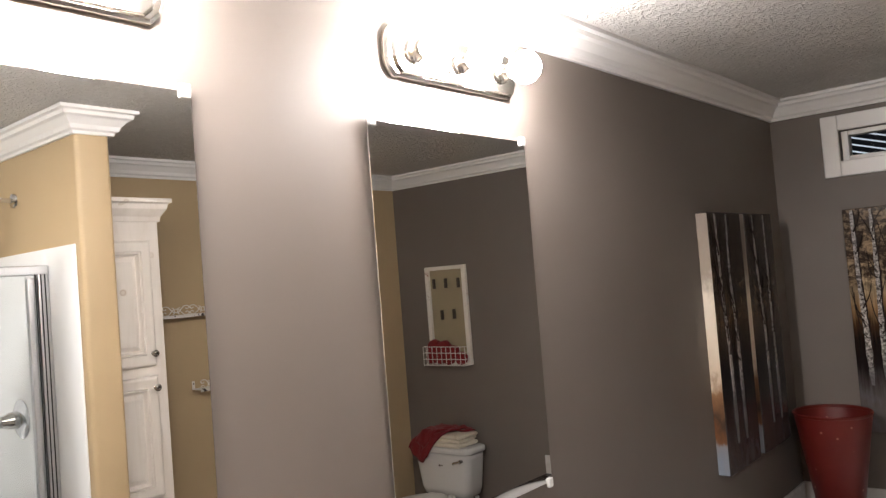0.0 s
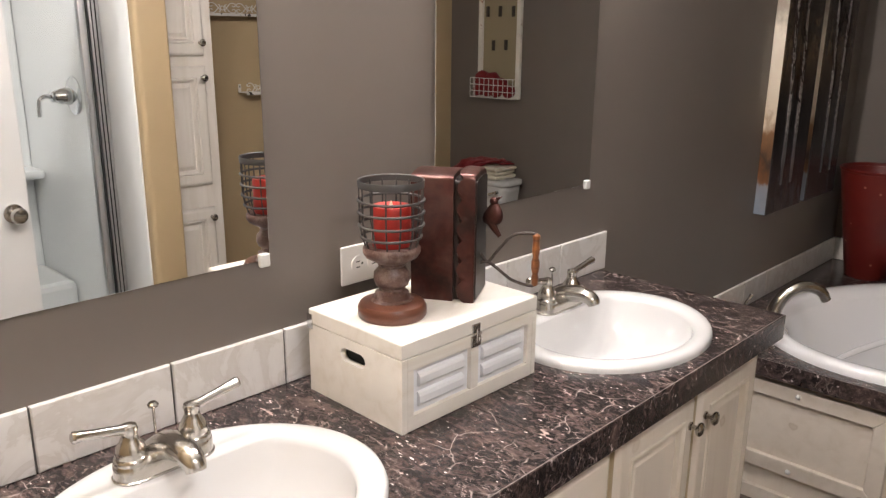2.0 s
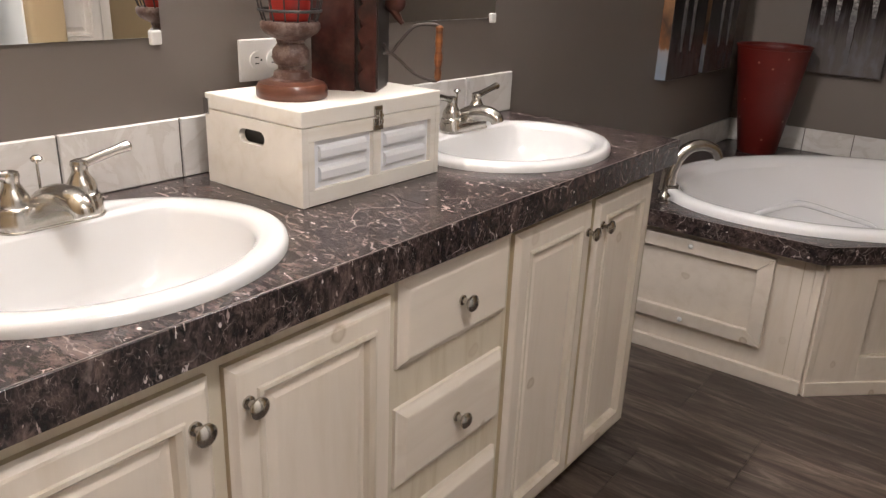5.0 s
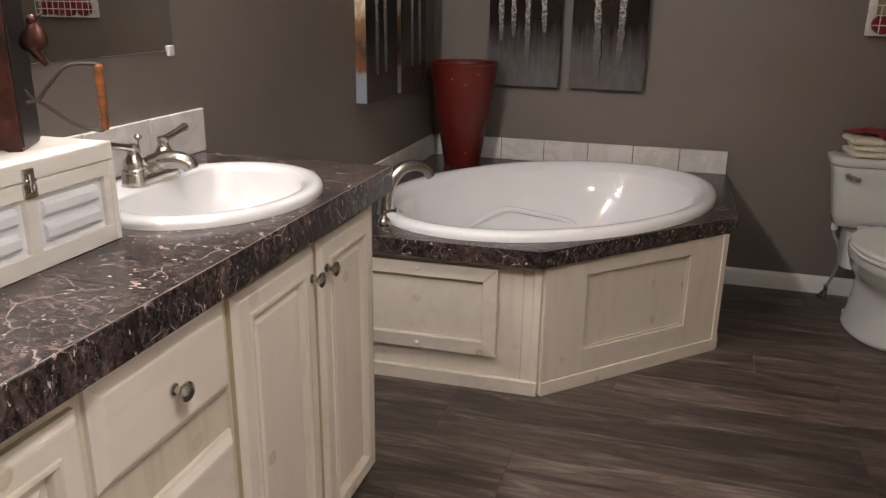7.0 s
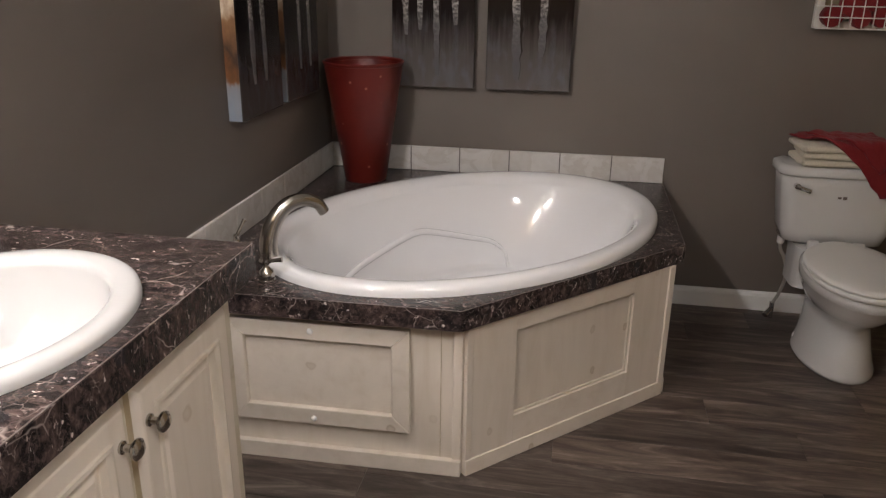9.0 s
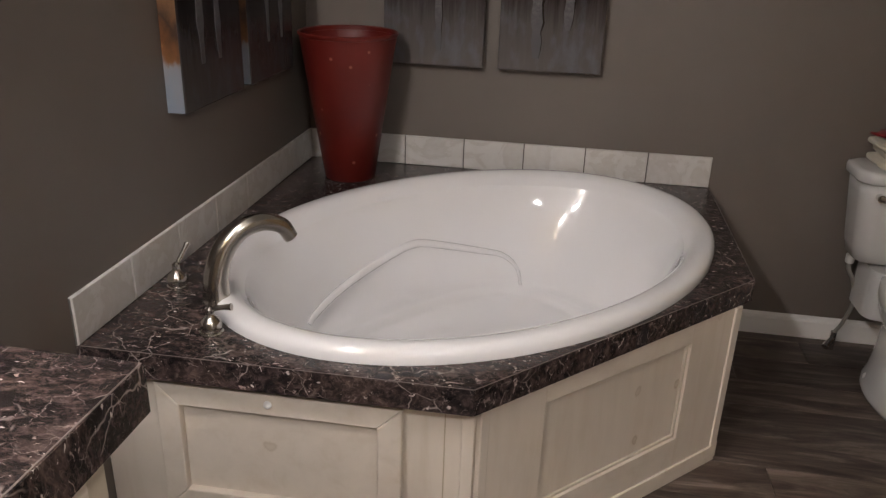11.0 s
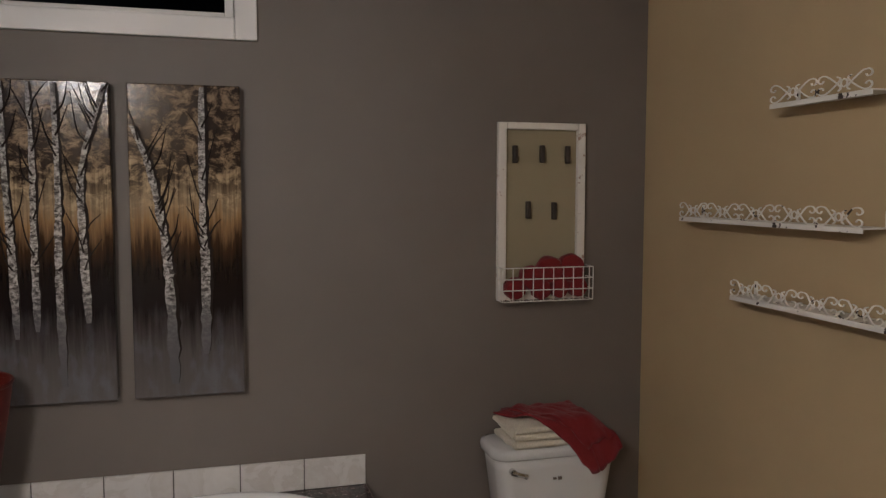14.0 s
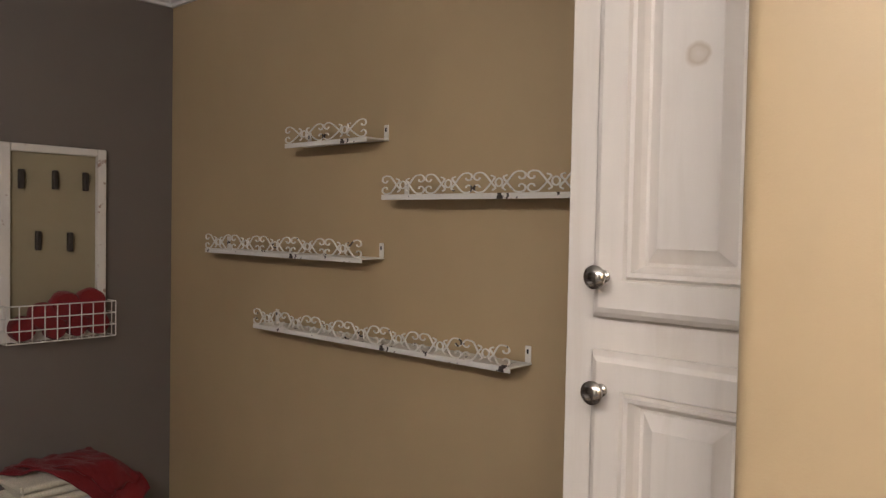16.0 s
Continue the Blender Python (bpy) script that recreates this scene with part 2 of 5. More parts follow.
def cloth(c, sc=260, strength=0.6):
    def f(nt, p):
        v = coords(nt)
        n = noise_out(nt, v, sc, 3, 0.7)
        nt.links.new(ramp(nt, n, [(0.3, tuple(x * 0.75 for x in c)), (0.7, tuple(min(1, x * 1.12) for x in c))]), p.inputs["Base Color"])
        bump(nt, p, n, strength, 0.003)
    return f


RED_TOWEL = material("red_terry", rough=0.95, build=cloth((0.19, 0.007, 0.010)), Sheen_Weight=0.1)
CREAM_TOWEL = material("cream_terry", rough=0.95, build=cloth((0.72, 0.66, 0.54)), Sheen_Weight=0.1)


def rust_nodes(nt, p):
    v = coords(nt)
    a = noise_out(nt, v, 9, 4, 0.55, 0.3)
    b = noise_out(nt, v, 45, 3)
    c = ramp(nt, a, [(0.36, (0.016, 0.012, 0.012)), (0.5, (0.055, 0.014, 0.012)), (0.64, (0.11, 0.062, 0.056))])
    nt.links.new(mixc(nt, 0.2, c, ramp(nt, b, [(0.3, (0.02, 0.012, 0.01)), (0.7, (0.22, 0.09, 0.06))])), p.inputs["Base Color"])


RUST = material("rusted_tin", rough=0.34, metal=0.6, build=rust_nodes)
DARK_TIN = material("dark_tin", (0.035, 0.028, 0.026), 0.4, 0.6)
IRON = material("wrought_iron", (0.055, 0.042, 0.036), 0.5, 0.5)


def stripe_wood(nt, p):
    v = coords(nt, (1, 1, 30))
    a = noise_out(nt, v, 1.2, 4)
    nt.links.new(ramp(nt, a, [(0.35, (0.07, 0.022, 0.010)), (0.6, (0.26, 0.095, 0.030))]), p.inputs["Base Color"])


BAMBOO = material("bamboo_grip", rough=0.3, build=stripe_wood)


def limed(nt, p):
    v = coords(nt, (1, 1, 1))
    a = noise_out(nt, v, 40, 4, 0.7)
    w = noise_out(nt, v, 9, 3)
    c = mixc(nt, ramp(nt, a, [(0.45, (0, 0, 0)), (0.7, (0.6, 0.6, 0.6))]), (0.075, 0.034, 0.025), (0.30, 0.235, 0.21))
    nt.links.new(c, p.inputs["Base Color"])
    bump(nt, p, w, 0.2, 0.002)


LIMED = material("limed_turned_wood", rough=0.45, build=limed)
WAXED = material("waxed_brown_wood", rough=0.3, build=lambda nt, p: nt.links.new(ramp(nt, noise_out(nt, coords(nt, (3, 3, 20)), 5, 4), [(0.3, (0.070, 0.024, 0.014)), (0.7, (0.135, 0.050, 0.030))]), p.inputs["Base Color"]))
CAGE = material("grey_painted_wire", (0.06, 0.056, 0.054), 0.5, 0.3)
WAX = material("red_wax", (0.30, 0.018, 0.012), 0.35)
FLAME = material("led_wick", (0.9, 0.75, 0.6), 0.4)
WIRE = material("white_wire", (0.72, 0.70, 0.66), 0.4)


def distressed(nt, p):
    v = coords(nt)
    a = noise_out(nt, v, 24, 4, 0.7)
    m = ramp(nt, a, [(0.62, (0, 0, 0)), (0.66, (1, 1, 1))])
    nt.links.new(mixc(nt, m, (0.72, 0.68, 0.62), (0.42, 0.30, 0.24)), p.inputs["Base Color"])
    bump(nt, p, a, 0.2, 0.001)


DISTRESSED = material("distressed_white_wood", rough=0.6, build=distressed)
PINBOARD = material("khaki_backboard", rough=0.8, build=paint((0.30, 0.25, 0.16), 0.05, 0.2))
PEG = material("dark_peg_clip", (0.04, 0.03, 0.022), 0.6)


def chipped(nt, p):
    v = coords(nt)
    a = noise_out(nt, v, 32, 3, 0.6)
    m = ramp(nt, a, [(0.635, (0, 0, 0)), (0.65, (1, 1, 1))])
    nt.links.new(mixc(nt, m, (0.76, 0.73, 0.68), (0.05, 0.035, 0.028)), p.inputs["Base Color"])


CHIPPED = material("chipped_white_iron", rough=0.45, build=chipped)
BULB_MAT = material("lit_bulb_glass", (1, 1, 1), 0.2, Emission_Strength=BULB)
BULB_MAT.node_tree.nodes["Principled BSDF"].inputs["Emission Color"].default_value = (1.0, 0.94, 0.925, 1)
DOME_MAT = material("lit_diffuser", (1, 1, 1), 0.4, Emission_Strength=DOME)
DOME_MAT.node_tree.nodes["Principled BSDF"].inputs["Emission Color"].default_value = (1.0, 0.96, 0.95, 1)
NIGHT = material("dark_hall_beyond", (0.02, 0.02, 0.024), 0.9)
# Rafters are no lamps: a faint emission stands in for light falling on them.
SLAT = material("glowing_pale_rafter", (0.5, 0.52, 0.55), 0.6, Emission_Strength=0.6)
SLAT.node_tree.nodes["Principled BSDF"].inputs["Emission Color"].default_value = (0.8, 0.88, 1, 1)
HOSE = material("braided_hose", (0.45, 0.43, 0.40), 0.35, 0.7)


def canvas_nodes(shift, gold):
    def f(nt, p):
        v = coords(nt)
        sep = nt.nodes.new("ShaderNodeSeparateXYZ")
        nt.links.new(v, sep.inputs[0])
        n = noise_out(nt, coords(nt, (40, 40, 2.2)), 1.5, 6, 0.65, 0.3)
        z = nt.nodes.new("ShaderNodeMath")
        z.operation = "MULTIPLY_ADD"
        z.inputs[1].default_value = 1.03
        nt.links.new(sep.outputs[2], z.inputs[0])
        wob = nt.nodes.new("ShaderNodeMath")
        wob.operation = "MULTIPLY_ADD"
        wob.inputs[1].default_value = 0.20
        wob.inputs[2].default_value = -0.10 + shift
        nt.links.new(n, wob.inputs[0])
        nt.links.new(wob.outputs[0], z.inputs[2])

        def g(r_, g_, b_):
            return (r_ * gold, g_ * gold, b_ * gold)
        c = ramp(nt, z.outputs[0], [(0.0, (0.120, 0.108, 0.104)), (0.14, (0.095, 0.084, 0.082)), (0.23, (0.042, 0.034, 0.033)), (0.29, (0.012, 0.008, 0.008)), (0.42, (0.010, 0.006, 0.005)), (0.49, (0.050, 0.024, 0.011)), (0.56, g(0.32, 0.19, 0.09)), (0.63, g(0.56, 0.42, 0.26)), (0.76, g(0.34, 0.24, 0.15)), (1.0, g(0.25, 0.18, 0.12))])
        blue = ramp(nt, noise_out(nt, coords(nt, (12, 12, 5)), 1.6, 4), [(0.50, (0, 0, 0)), (0.66, (0.4, 0.4, 0.4))])
        low = ramp(nt, sep.outputs[2], [(0.12, (1, 1, 1)), (0.30, (0, 0, 0))])
        c = mixc(nt, mixc(nt, 1.0, blue, low, "MULTIPLY"), c, (0.15, 0.165, 0.20))
        leaf = ramp(nt, noise_out(nt, coords(nt, (14, 14, 19)), 1.5, 7, 0.75, 0.5), [(0.38, (0, 0, 0)), (0.53, (0.97, 0.97, 0.97))])
        top = ramp(nt, z.outputs[0], [(0.56, (0, 0, 0)), (0.70, (1, 1, 1))])
        c = mixc(nt, mixc(nt, 1.0, leaf, top, "MULTIPLY"), c, (0.018, 0.010, 0.008))
        mid = ramp(nt, sep.outputs[2], [(0.34, (0, 0, 0)), (0.42, (1, 1, 1)), (0.66, (1, 1, 1)), (0.78, (0, 0, 0))])
        st = ramp(nt, noise_out(nt, coords(nt, (75, 75, 1.6)), 1.4, 4), [(0.46, (0, 0, 0)), (0.62, (0.42, 0.42, 0.42))])
        c = mixc(nt, mixc(nt, 1.0, st, mid, "MULTIPLY"), c, (0.045, 0.025, 0.015))
        # the dimmed copy has every colour halved on top of its weaker gold
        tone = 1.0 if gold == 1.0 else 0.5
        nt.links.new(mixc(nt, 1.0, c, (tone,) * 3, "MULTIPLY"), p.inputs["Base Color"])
        bump(nt, p, n, 0.16, 0.002)
    return f


CANVAS = material("glossy_painted_canvas", rough=0.14, build=canvas_nodes(0.0, 1.0), Specular_IOR_Level=0.28)
# Copy for the west wall: its duller reflection is put into darker colour.
CANVAS_DIMMED = material("dimmed_painted_canvas", rough=0.25, build=canvas_nodes(0.02, 0.45), Specular_IOR_Level=0.28)


def wrapped_edge(nt, p):
    v = coords(nt)
    sep = nt.nodes.new("ShaderNodeSeparateXYZ")
    nt.links.new(v, sep.inputs[0])
    n = noise_out(nt, coords(nt, (9, 9, 5)), 3, 4)
    z = mixc(nt, 0.16, sep.outputs[2], n)
    nt.links.new(ramp(nt, z, [(0.10, (0.20, 0.23, 0.28)), (0.16, (0.22, 0.22, 0.24)), (0.19, (0.16, 0.065, 0.022)), (0.25, (0.035, 0.018, 0.012)), (0.33, (0.20, 0.10, 0.045)), (0.38, (0.60, 0.50, 0.38)), (0.62, (0.70, 0.63, 0.52)), (0.70, (0.30, 0.25, 0.20)), (0.9, (0.22, 0.18, 0.15))]), p.inputs["Base Color"])


CANVAS_EDGE = material("painted_canvas_edge", rough=0.4, build=wrapped_edge)


def birch_nodes(nt, p):
    v = coords(nt)
    sep = nt.nodes.new("ShaderNodeSeparateXYZ")
    nt.links.new(v, sep.inputs[0])
    a = noise_out(nt, coords(nt, (46, 46, 62)), 1.5, 5, 0.78)
    c = ramp(nt, a, [(0.40, (0.022, 0.015, 0.012)), (0.48, (0.20, 0.18, 0.165)), (0.60, (0.60, 0.56, 0.53))])
    fade = ramp(nt, sep.outputs[2], [(0.10, (1, 1, 1)), (0.24, (0.9, 0.9, 0.9)), (0.36, (0, 0, 0)), (0.60, (0.1, 0.1, 0.1)), (0.90, (0.40, 0.40, 0.40))])
    nt.links.new(mixc(nt, fade, c, (0.085, 0.083, 0.088)), p.inputs["Base Color"])
    bump(nt, p, a, 0.6, 0.002)


BIRCH = material("painted_birch_bark", rough=0.35, Specular_IOR_Level=0.3, build=birch_nodes)
TWIG = material("painted_dark_twig", (0.016, 0.010, 0.008), 0.6, Specular_IOR_Level=0.1)


# ---- mesh helpers ----
def part(name, bm, mat, parent=None, label="", smooth=False, bevel=0.0, kind="", auto=True):
    me = bpy.data.meshes.new(name)
    bmesh.ops.recalc_face_normals(bm, faces=bm.faces)
    if smooth and auto:
        for e in bm.edges:
            e.smooth = len(e.link_faces) == 2 and e.calc_face_angle(0) < radians(40)
    bm.to_mesh(me)
    bm.free()
    me.materials.append(mat)
    if smooth:
        for f in me.polygons:
            f.use_smooth = True
    ob = new(name, me)
    if bevel:
        md = ob.modifiers.new("bevel", "BEVEL")
        md.width, md.segments, md.limit_method, md.angle_limit = bevel, 2, "ANGLE", radians(40)
    if parent:
        ob.parent = parent
    tagged(ob, label, kind=kind)
    return ob


def thing(name, loc, label, category, group="", rz=0.0):
    e = new(name)
    e.empty_display_size = 0.05
    e.location = loc
    e.rotation_euler = (0, 0, radians(rz))
    return tagged(e, label, category, group)


def bx(bm, a, b):
    vs = [bm.verts.new((x, y, z)) for z in (a[2], b[2]) for y in (a[1], b[1]) for x in (a[0], b[0])]
    for f in ((0, 2, 3, 1), (4, 5, 7, 6), (0, 1, 5, 4), (2, 6, 7, 3), (0, 4, 6, 2), (1, 3, 7, 5)):
        bm.faces.new([vs[i] for i in f])
    return bm


def box(*pairs):
    bm = bmesh.new()
    for a, b in pairs:
        bx(bm, a, b)
    return bm


def loft(bm, rings, cap0=True, cap1=True, closed=True):
    vr = [[bm.verts.new(p) for p in r] for r in rings]
    n = len(vr[0])
    for a, b in zip(vr, vr[1:]):
        for i in range(n if closed else n - 1):
            j = (i + 1) % n
            bm.faces.new((a[i], a[j], b[j], b[i]))
    if cap0:
        bm.faces.new(vr[0][::-1])
    if cap1:
        bm.faces.new(vr[-1])
    return bm


def lathe(profile, seg=32, c=(0, 0, 0), sx=1.0, sy=1.0, cap0=True, cap1=True):
    bm = bmesh.new()
    rings = [[(c[0] + sx * r * math.cos(2 * math.pi * i / seg), c[1] + sy * r * math.sin(2 * math.pi * i / seg), c[2] + z) for i in range(seg)] for r, z in profile]
    return loft(bm, rings, cap0, cap1)


def tube(bm, pts, r, seg=8, closed=False):
    pts = [Vector(p) for p in pts]
    n = len(pts)
    rings = []
    up = None
    for i, p in enumerate(pts):
        a = pts[i - 1] if (i or closed) else p
        b = pts[(i + 1) % n] if (i < n - 1 or closed) else p
        d = (b - a).normalized()
        if up is None:
            up = Vector((0, 0, 1)) if abs(d.z) < 0.9 else Vector((1, 0, 0))
        s = d.cross(up)
        s = s.normalized() if s.length > 1e-6 else Vector((1, 0, 0))
        up = s.cross(d).normalized()
        rr = r[i] if isinstance(r, (list, tuple)) else r
        rings.append([p + rr * (s * math.cos(2 * math.pi * k / seg) + up * math.sin(2 * math.pi * k / seg)) for k in range(seg)])
    if closed:
        vr = [[bm.verts.new(q) for q in ring] for ring in rings]
        for i in range(n):
            a, b = vr[i], vr[(i + 1) % n]
            for k in range(seg):
                j = (k + 1) % seg
                bm.faces.new((a[k], a[j], b[j], b[k]))
    else:
        loft(bm, rings)
    return bm


def spline(pts, n=8):
    pts = [Vector(p) for p in pts]
    out = []
    q = [pts[0] * 2 - pts[1]] + pts + [pts[-1] * 2 - pts[-2]]
    for i in range(1, len(q) - 2):
        for k in range(n):
            t = k / n
            p0, p1, p2, p3 = q[i - 1:i + 3]
            out.append(0.5 * ((2 * p1) + (p2 - p0) * t + (2 * p0 - 5 * p1 + 4 * p2 - p3) * t * t + (3 * p1 - p0 - 3 * p2 + p3) * t ** 3))
    return out + [pts[-1]]


def prism(poly, z0, z1):
    bm = bmesh.new()
    return loft(bm, [[(x, y, z0) for x, y in poly], [(x, y, z1) for x, y in poly]])


def wall(name, a, b, mat, holes=()):
    """A box wall from a to b; holes: (low, high) boxes that go right through along y."""
    bm = bmesh.new()
    if not holes:
        bx(bm, a, b)
    else:
        (hx0, hz0), (hx1, hz1) = holes[0]
        bx(bm, a, (b[0], b[1], hz0))
        bx(bm, (a[0], a[1], hz1), b)
        bx(bm, (a[0], a[1], hz0), (hx0, b[1], hz1))
        bx(bm, (hx1, a[1], hz0), (b[0], b[1], hz1))
    return part(name, bm, mat, kind="structure")


# ---- large structure ----
SY, EX = -1.35, 1.60        # south end, east end of the shower recess
PA, PB, PX = 1.387, 1.511, 0.430    # partition: near face, far face, free end
WIN = ((-0.837, 2.033), (-0.154, 2.167))
wall("wall_west", (WX - 0.12, SY, 0), (WX, FY + 0.12, CEIL), GREY)
wall("wall_north", (WX, FY, 0), (TX + 0.12, FY + 0.12, CEIL), GREY, [WIN])
wall("wall_east", (TX, PB, 0), (TX + 0.12, FY, CEIL), TAN)
wall("wall_shower_east", (EX, SY, 0), (EX + 0.12, PB, CEIL), TAN)
wall("wall_south", (WX, SY - 0.12, 0), (EX, SY, CEIL), TAN)
wall("wall_hall", (0.62, SY, 0), (EX, -0.02, CEIL), TAN)
wall("wall_stub", (WX, 0.06, 0), (-0.50, 0.205, CEIL), TAN)
bm = bmesh.new()
r = 0.018
arc = [(PX + r - r * math.sin(a), PA + r - r * math.cos(a)) for a in [math.pi / 2 * k / 6 for k in range(7)]]
arc2 = [(PX + r - r * math.cos(a), PB - r + r * math.sin(a)) for a in [math.pi / 2 * k / 6 for k in range(7)]]
part("wall_partition", prism(arc + arc2 + [(EX, PB), (EX, PA)], 0, CEIL), TAN, kind="structure", smooth=True)
part("ceiling", box(((WX - 0.12, SY - 0.12, CEIL), (EX + 0.12, FY + 0.12, CEIL + 0.1))), CEILING, kind="structure")
floor = part("floor", box(((WX - 0.12, SY - 0.12, -0.1), (EX + 0.12, FY + 0.12, -0.004))), GROUT, kind="structure")

CROWN_P = [(0, 0), (0.012, 0), (0.014, 0.010), (0.024, 0.016), (0.030, 0.030), (0.050, 0.052), (0.062, 0.058), (0.066, 0.070), (0.078, 0.074), (0.078, 0.086), (0, 0.086)]


def crown(name, path):
    """Cornice along a path of (x, y, nx, ny): foot at the wall, and the way out from it (with mitres)."""
    bm = bmesh.new()
    z0 = CEIL - 0.086
    loft(bm, [[(x + nx * d, y + ny * d, z0 + h - 0.001) for d, h in CROWN_P] for x, y, nx, ny in path])
    return part(name, bm, TRIM, kind="structure")


crown("trim_crown_main", [(WX, 0.205, 1, 0), (WX, FY, 1, -1), (TX, FY, -1, -1), (TX, PB, -1, 1), (PX, PB, -1, 1), (PX, PA, -1, -1), (EX, PA, -1, -1), (EX, -0.02, -1, 1), (0.62, -0.02, -1, 1), (0.62, SY, -1, 0)])


def baseboard(name, a, b, n):
    x0, y0, x1, y1 = *a, *b
    bm = bmesh.new()
    prof = [(0, 0), (0.013, 0), (0.013, 0.062), (0.010, 0.072), (0.004, 0.078), (0, 0.08)]
    loft(bm, [[(x + n[0] * d, y + n[1] * d, h) for d, h in prof] for x, y in ((x0, y0), (x1, y1))])
    return part(name, bm, TRIM, kind="structure")


baseboard("baseboard_north", (0.226, FY), (TX - 0.013, FY), (0, -1))
baseboard("baseboard_east", (TX, 1.84), (TX, FY), (-1, 0))
part("baseboard_partition", box(((PX - 0.012, PA - 0.012, 0), (PX, PB + 0.012, 0.08)), ((PX, PA - 0.012, 0), (0.53, PA, 0.08)), ((PX, PB, 0), (0.68, PB + 0.012, 0.08))), TRIM, kind="structure", bevel=0.002)
part("trim_stub_end", box(((-0.50, 0.045, 0), (-0.482, 0.222, CEIL - 0.09))), TRIM, kind="structure", bevel=0.003)

# window with trim, frame and pane, dark hall beyond
(wx0, wz0), (wx1, wz1) = WIN
w = 0.068
part("trim_window", box(((wx0 - w, FY - 0.018, wz0 - w), (wx0, FY, wz1 + w)), ((wx1, FY - 0.018, wz0 - w), (wx1 + w, FY, wz1 + w)),
                        ((wx0, FY - 0.018, wz1), (wx1, FY, wz1 + w)), ((wx0, FY - 0.018, wz0 - w), (wx1, FY, wz0))), TRIM, kind="structure", bevel=0.004)
win = thing("window_1", ((wx0 + wx1) / 2, FY + 0.06, wz0), "narrow transom window in a white frame", "window")
win["kind"] = "structure"
hw, hh = (wx1 - wx0) / 2 - 0.001, wz1 - wz0
part("window_frame", box(((-hw, -0.03, 0.001), (-hw + 0.028, 0.03, hh - 0.001)), ((hw - 0.028, -0.03, 0.001), (hw, 0.03, hh - 0.001)),
                         ((-hw + 0.028, -0.03, hh - 0.022), (hw - 0.028, 0.03, hh - 0.001)), ((-hw + 0.028, -0.03, 0.001), (hw - 0.028, 0.03, 0.022))), PLASTIC, win, "white plastic sash", bevel=0.003)
part("pane", box(((-hw + 0.028, -0.002, 0.022), (hw - 0.028, 0.002, hh - 0.022))), GLASS, win)
bm = box(((-2.5, 0, -1.5), (2.5, 0.05, 2.5)))
bd = part("backdrop", bm, NIGHT, kind="structure")
bd.location = (-0.4, FY + 2.6, 2.4)
for k in range(7):
    sl = part("ceiling_batten", box(((-0.45, -0.01, 0), (0.45, 0.01, 0.010))), SLAT, bd)
    sl.location = (-0.95 + 0.03 * k, -0.30 + 0.02 * k, -0.16 + 0.040 * k)
    sl.rotation_euler = (0, radians(18), 0)

# ---- mirrors, lights, outlets ----
def wall_mirror(y0, y1, z0, z1, turn):
    t = thing("wall_mirror", (WX + 0.0045, (y0 + y1) / 2, z0), "frameless rectangular wall mirror with clear plastic clips", "mirror", "vanity mirrors", rz=turn)
    h = (y1 - y0) / 2
    part("glass", box(((0, -h, 0), (0.005, h, z1 - z0))), MIRROR, t, bevel=0.0006)
    for sy in (-1, 1):
        for z in (0.0, z1 - z0):
            s = 1 if z else -1
            bm = box(((0, sy * (h - 0.012) - 0.010, z - 0.012), (0.011, sy * (h - 0.012) + 0.010, z + 0.012)))
            part("clip", bm, CLIP, t, "small clear plastic mirror clip", bevel=0.003)


wall_mirror(0.290, 0.862, 1.114, 2.000, 0.18)
wall_mirror(1.262, 1.833, 1.120, 1.997, 0.38)


def vanity_light(yc):
    t = thing("vanity_light", (WX, yc, 2.156), "brushed nickel bar light with three lit globe bulbs", "wall lamp", "vanity lights")
    L, H = 0.238, 0.057
    poly = [(-L, -H * 0.35), (-L * 0.97, -H * 0.7), (-L * 0.9, -H), (L * 0.9, -H), (L * 0.97, -H * 0.7), (L, -H * 0.35), (L, H * 0.35), (L * 0.97, H * 0.7), (L * 0.9, H), (-L * 0.9, H), (-L * 0.97, H * 0.7), (-L, H * 0.35)]
    bm = bmesh.new()
    loft(bm, [[(d, y * s, z * (s if s == 1 else s * 0.93)) for y, z in poly] for d, s in ((0.001, 1), (0.012, 1), (0.018, 0.97), (0.018, 0.93), (0.026, 0.90))])
    part("backplate", bm, NICKEL, t, bevel=0.001)
    for k in (-1, 0, 1):
        y = k * 0.160
        b = lathe([(0.024, 0.026), (0.026, 0.032), (0.022, 0.036), (0.019, 0.055), (0.021, 0.061), (0.016, 0.065)], 20)
        bmesh.ops.rotate(b, verts=b.verts, matrix=Matrix.Rotation(radians(90), 3, "Y"))
        bmesh.ops.translate(b, verts=b.verts, vec=(0, y, 0))
        part("socket", b, NICKEL, t, smooth=True)
        g = bmesh.new()
        bmesh.ops.create_uvsphere(g, u_segments=24, v_segments=16, radius=0.040)
        bmesh.ops.translate(g, verts=g.verts, vec=(0.100, y, 0))
        part("globe_bulb", g, BULB_MAT, t, "lit round white globe bulb", smooth=True, auto=False)


# Assumed lamp, never in view: placed to brighten cabinet fronts and vanity wall.
dome = thing("ceiling_light", (0.40, 0.42, CEIL), "assumed round white ceiling light, out of view, lit", "ceiling lamp")
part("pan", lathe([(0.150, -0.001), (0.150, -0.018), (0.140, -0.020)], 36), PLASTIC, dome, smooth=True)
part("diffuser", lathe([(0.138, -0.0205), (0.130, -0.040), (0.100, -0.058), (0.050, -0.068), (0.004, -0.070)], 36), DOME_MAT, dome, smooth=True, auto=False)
vanity_light(0.584)
vanity_light(1.565)

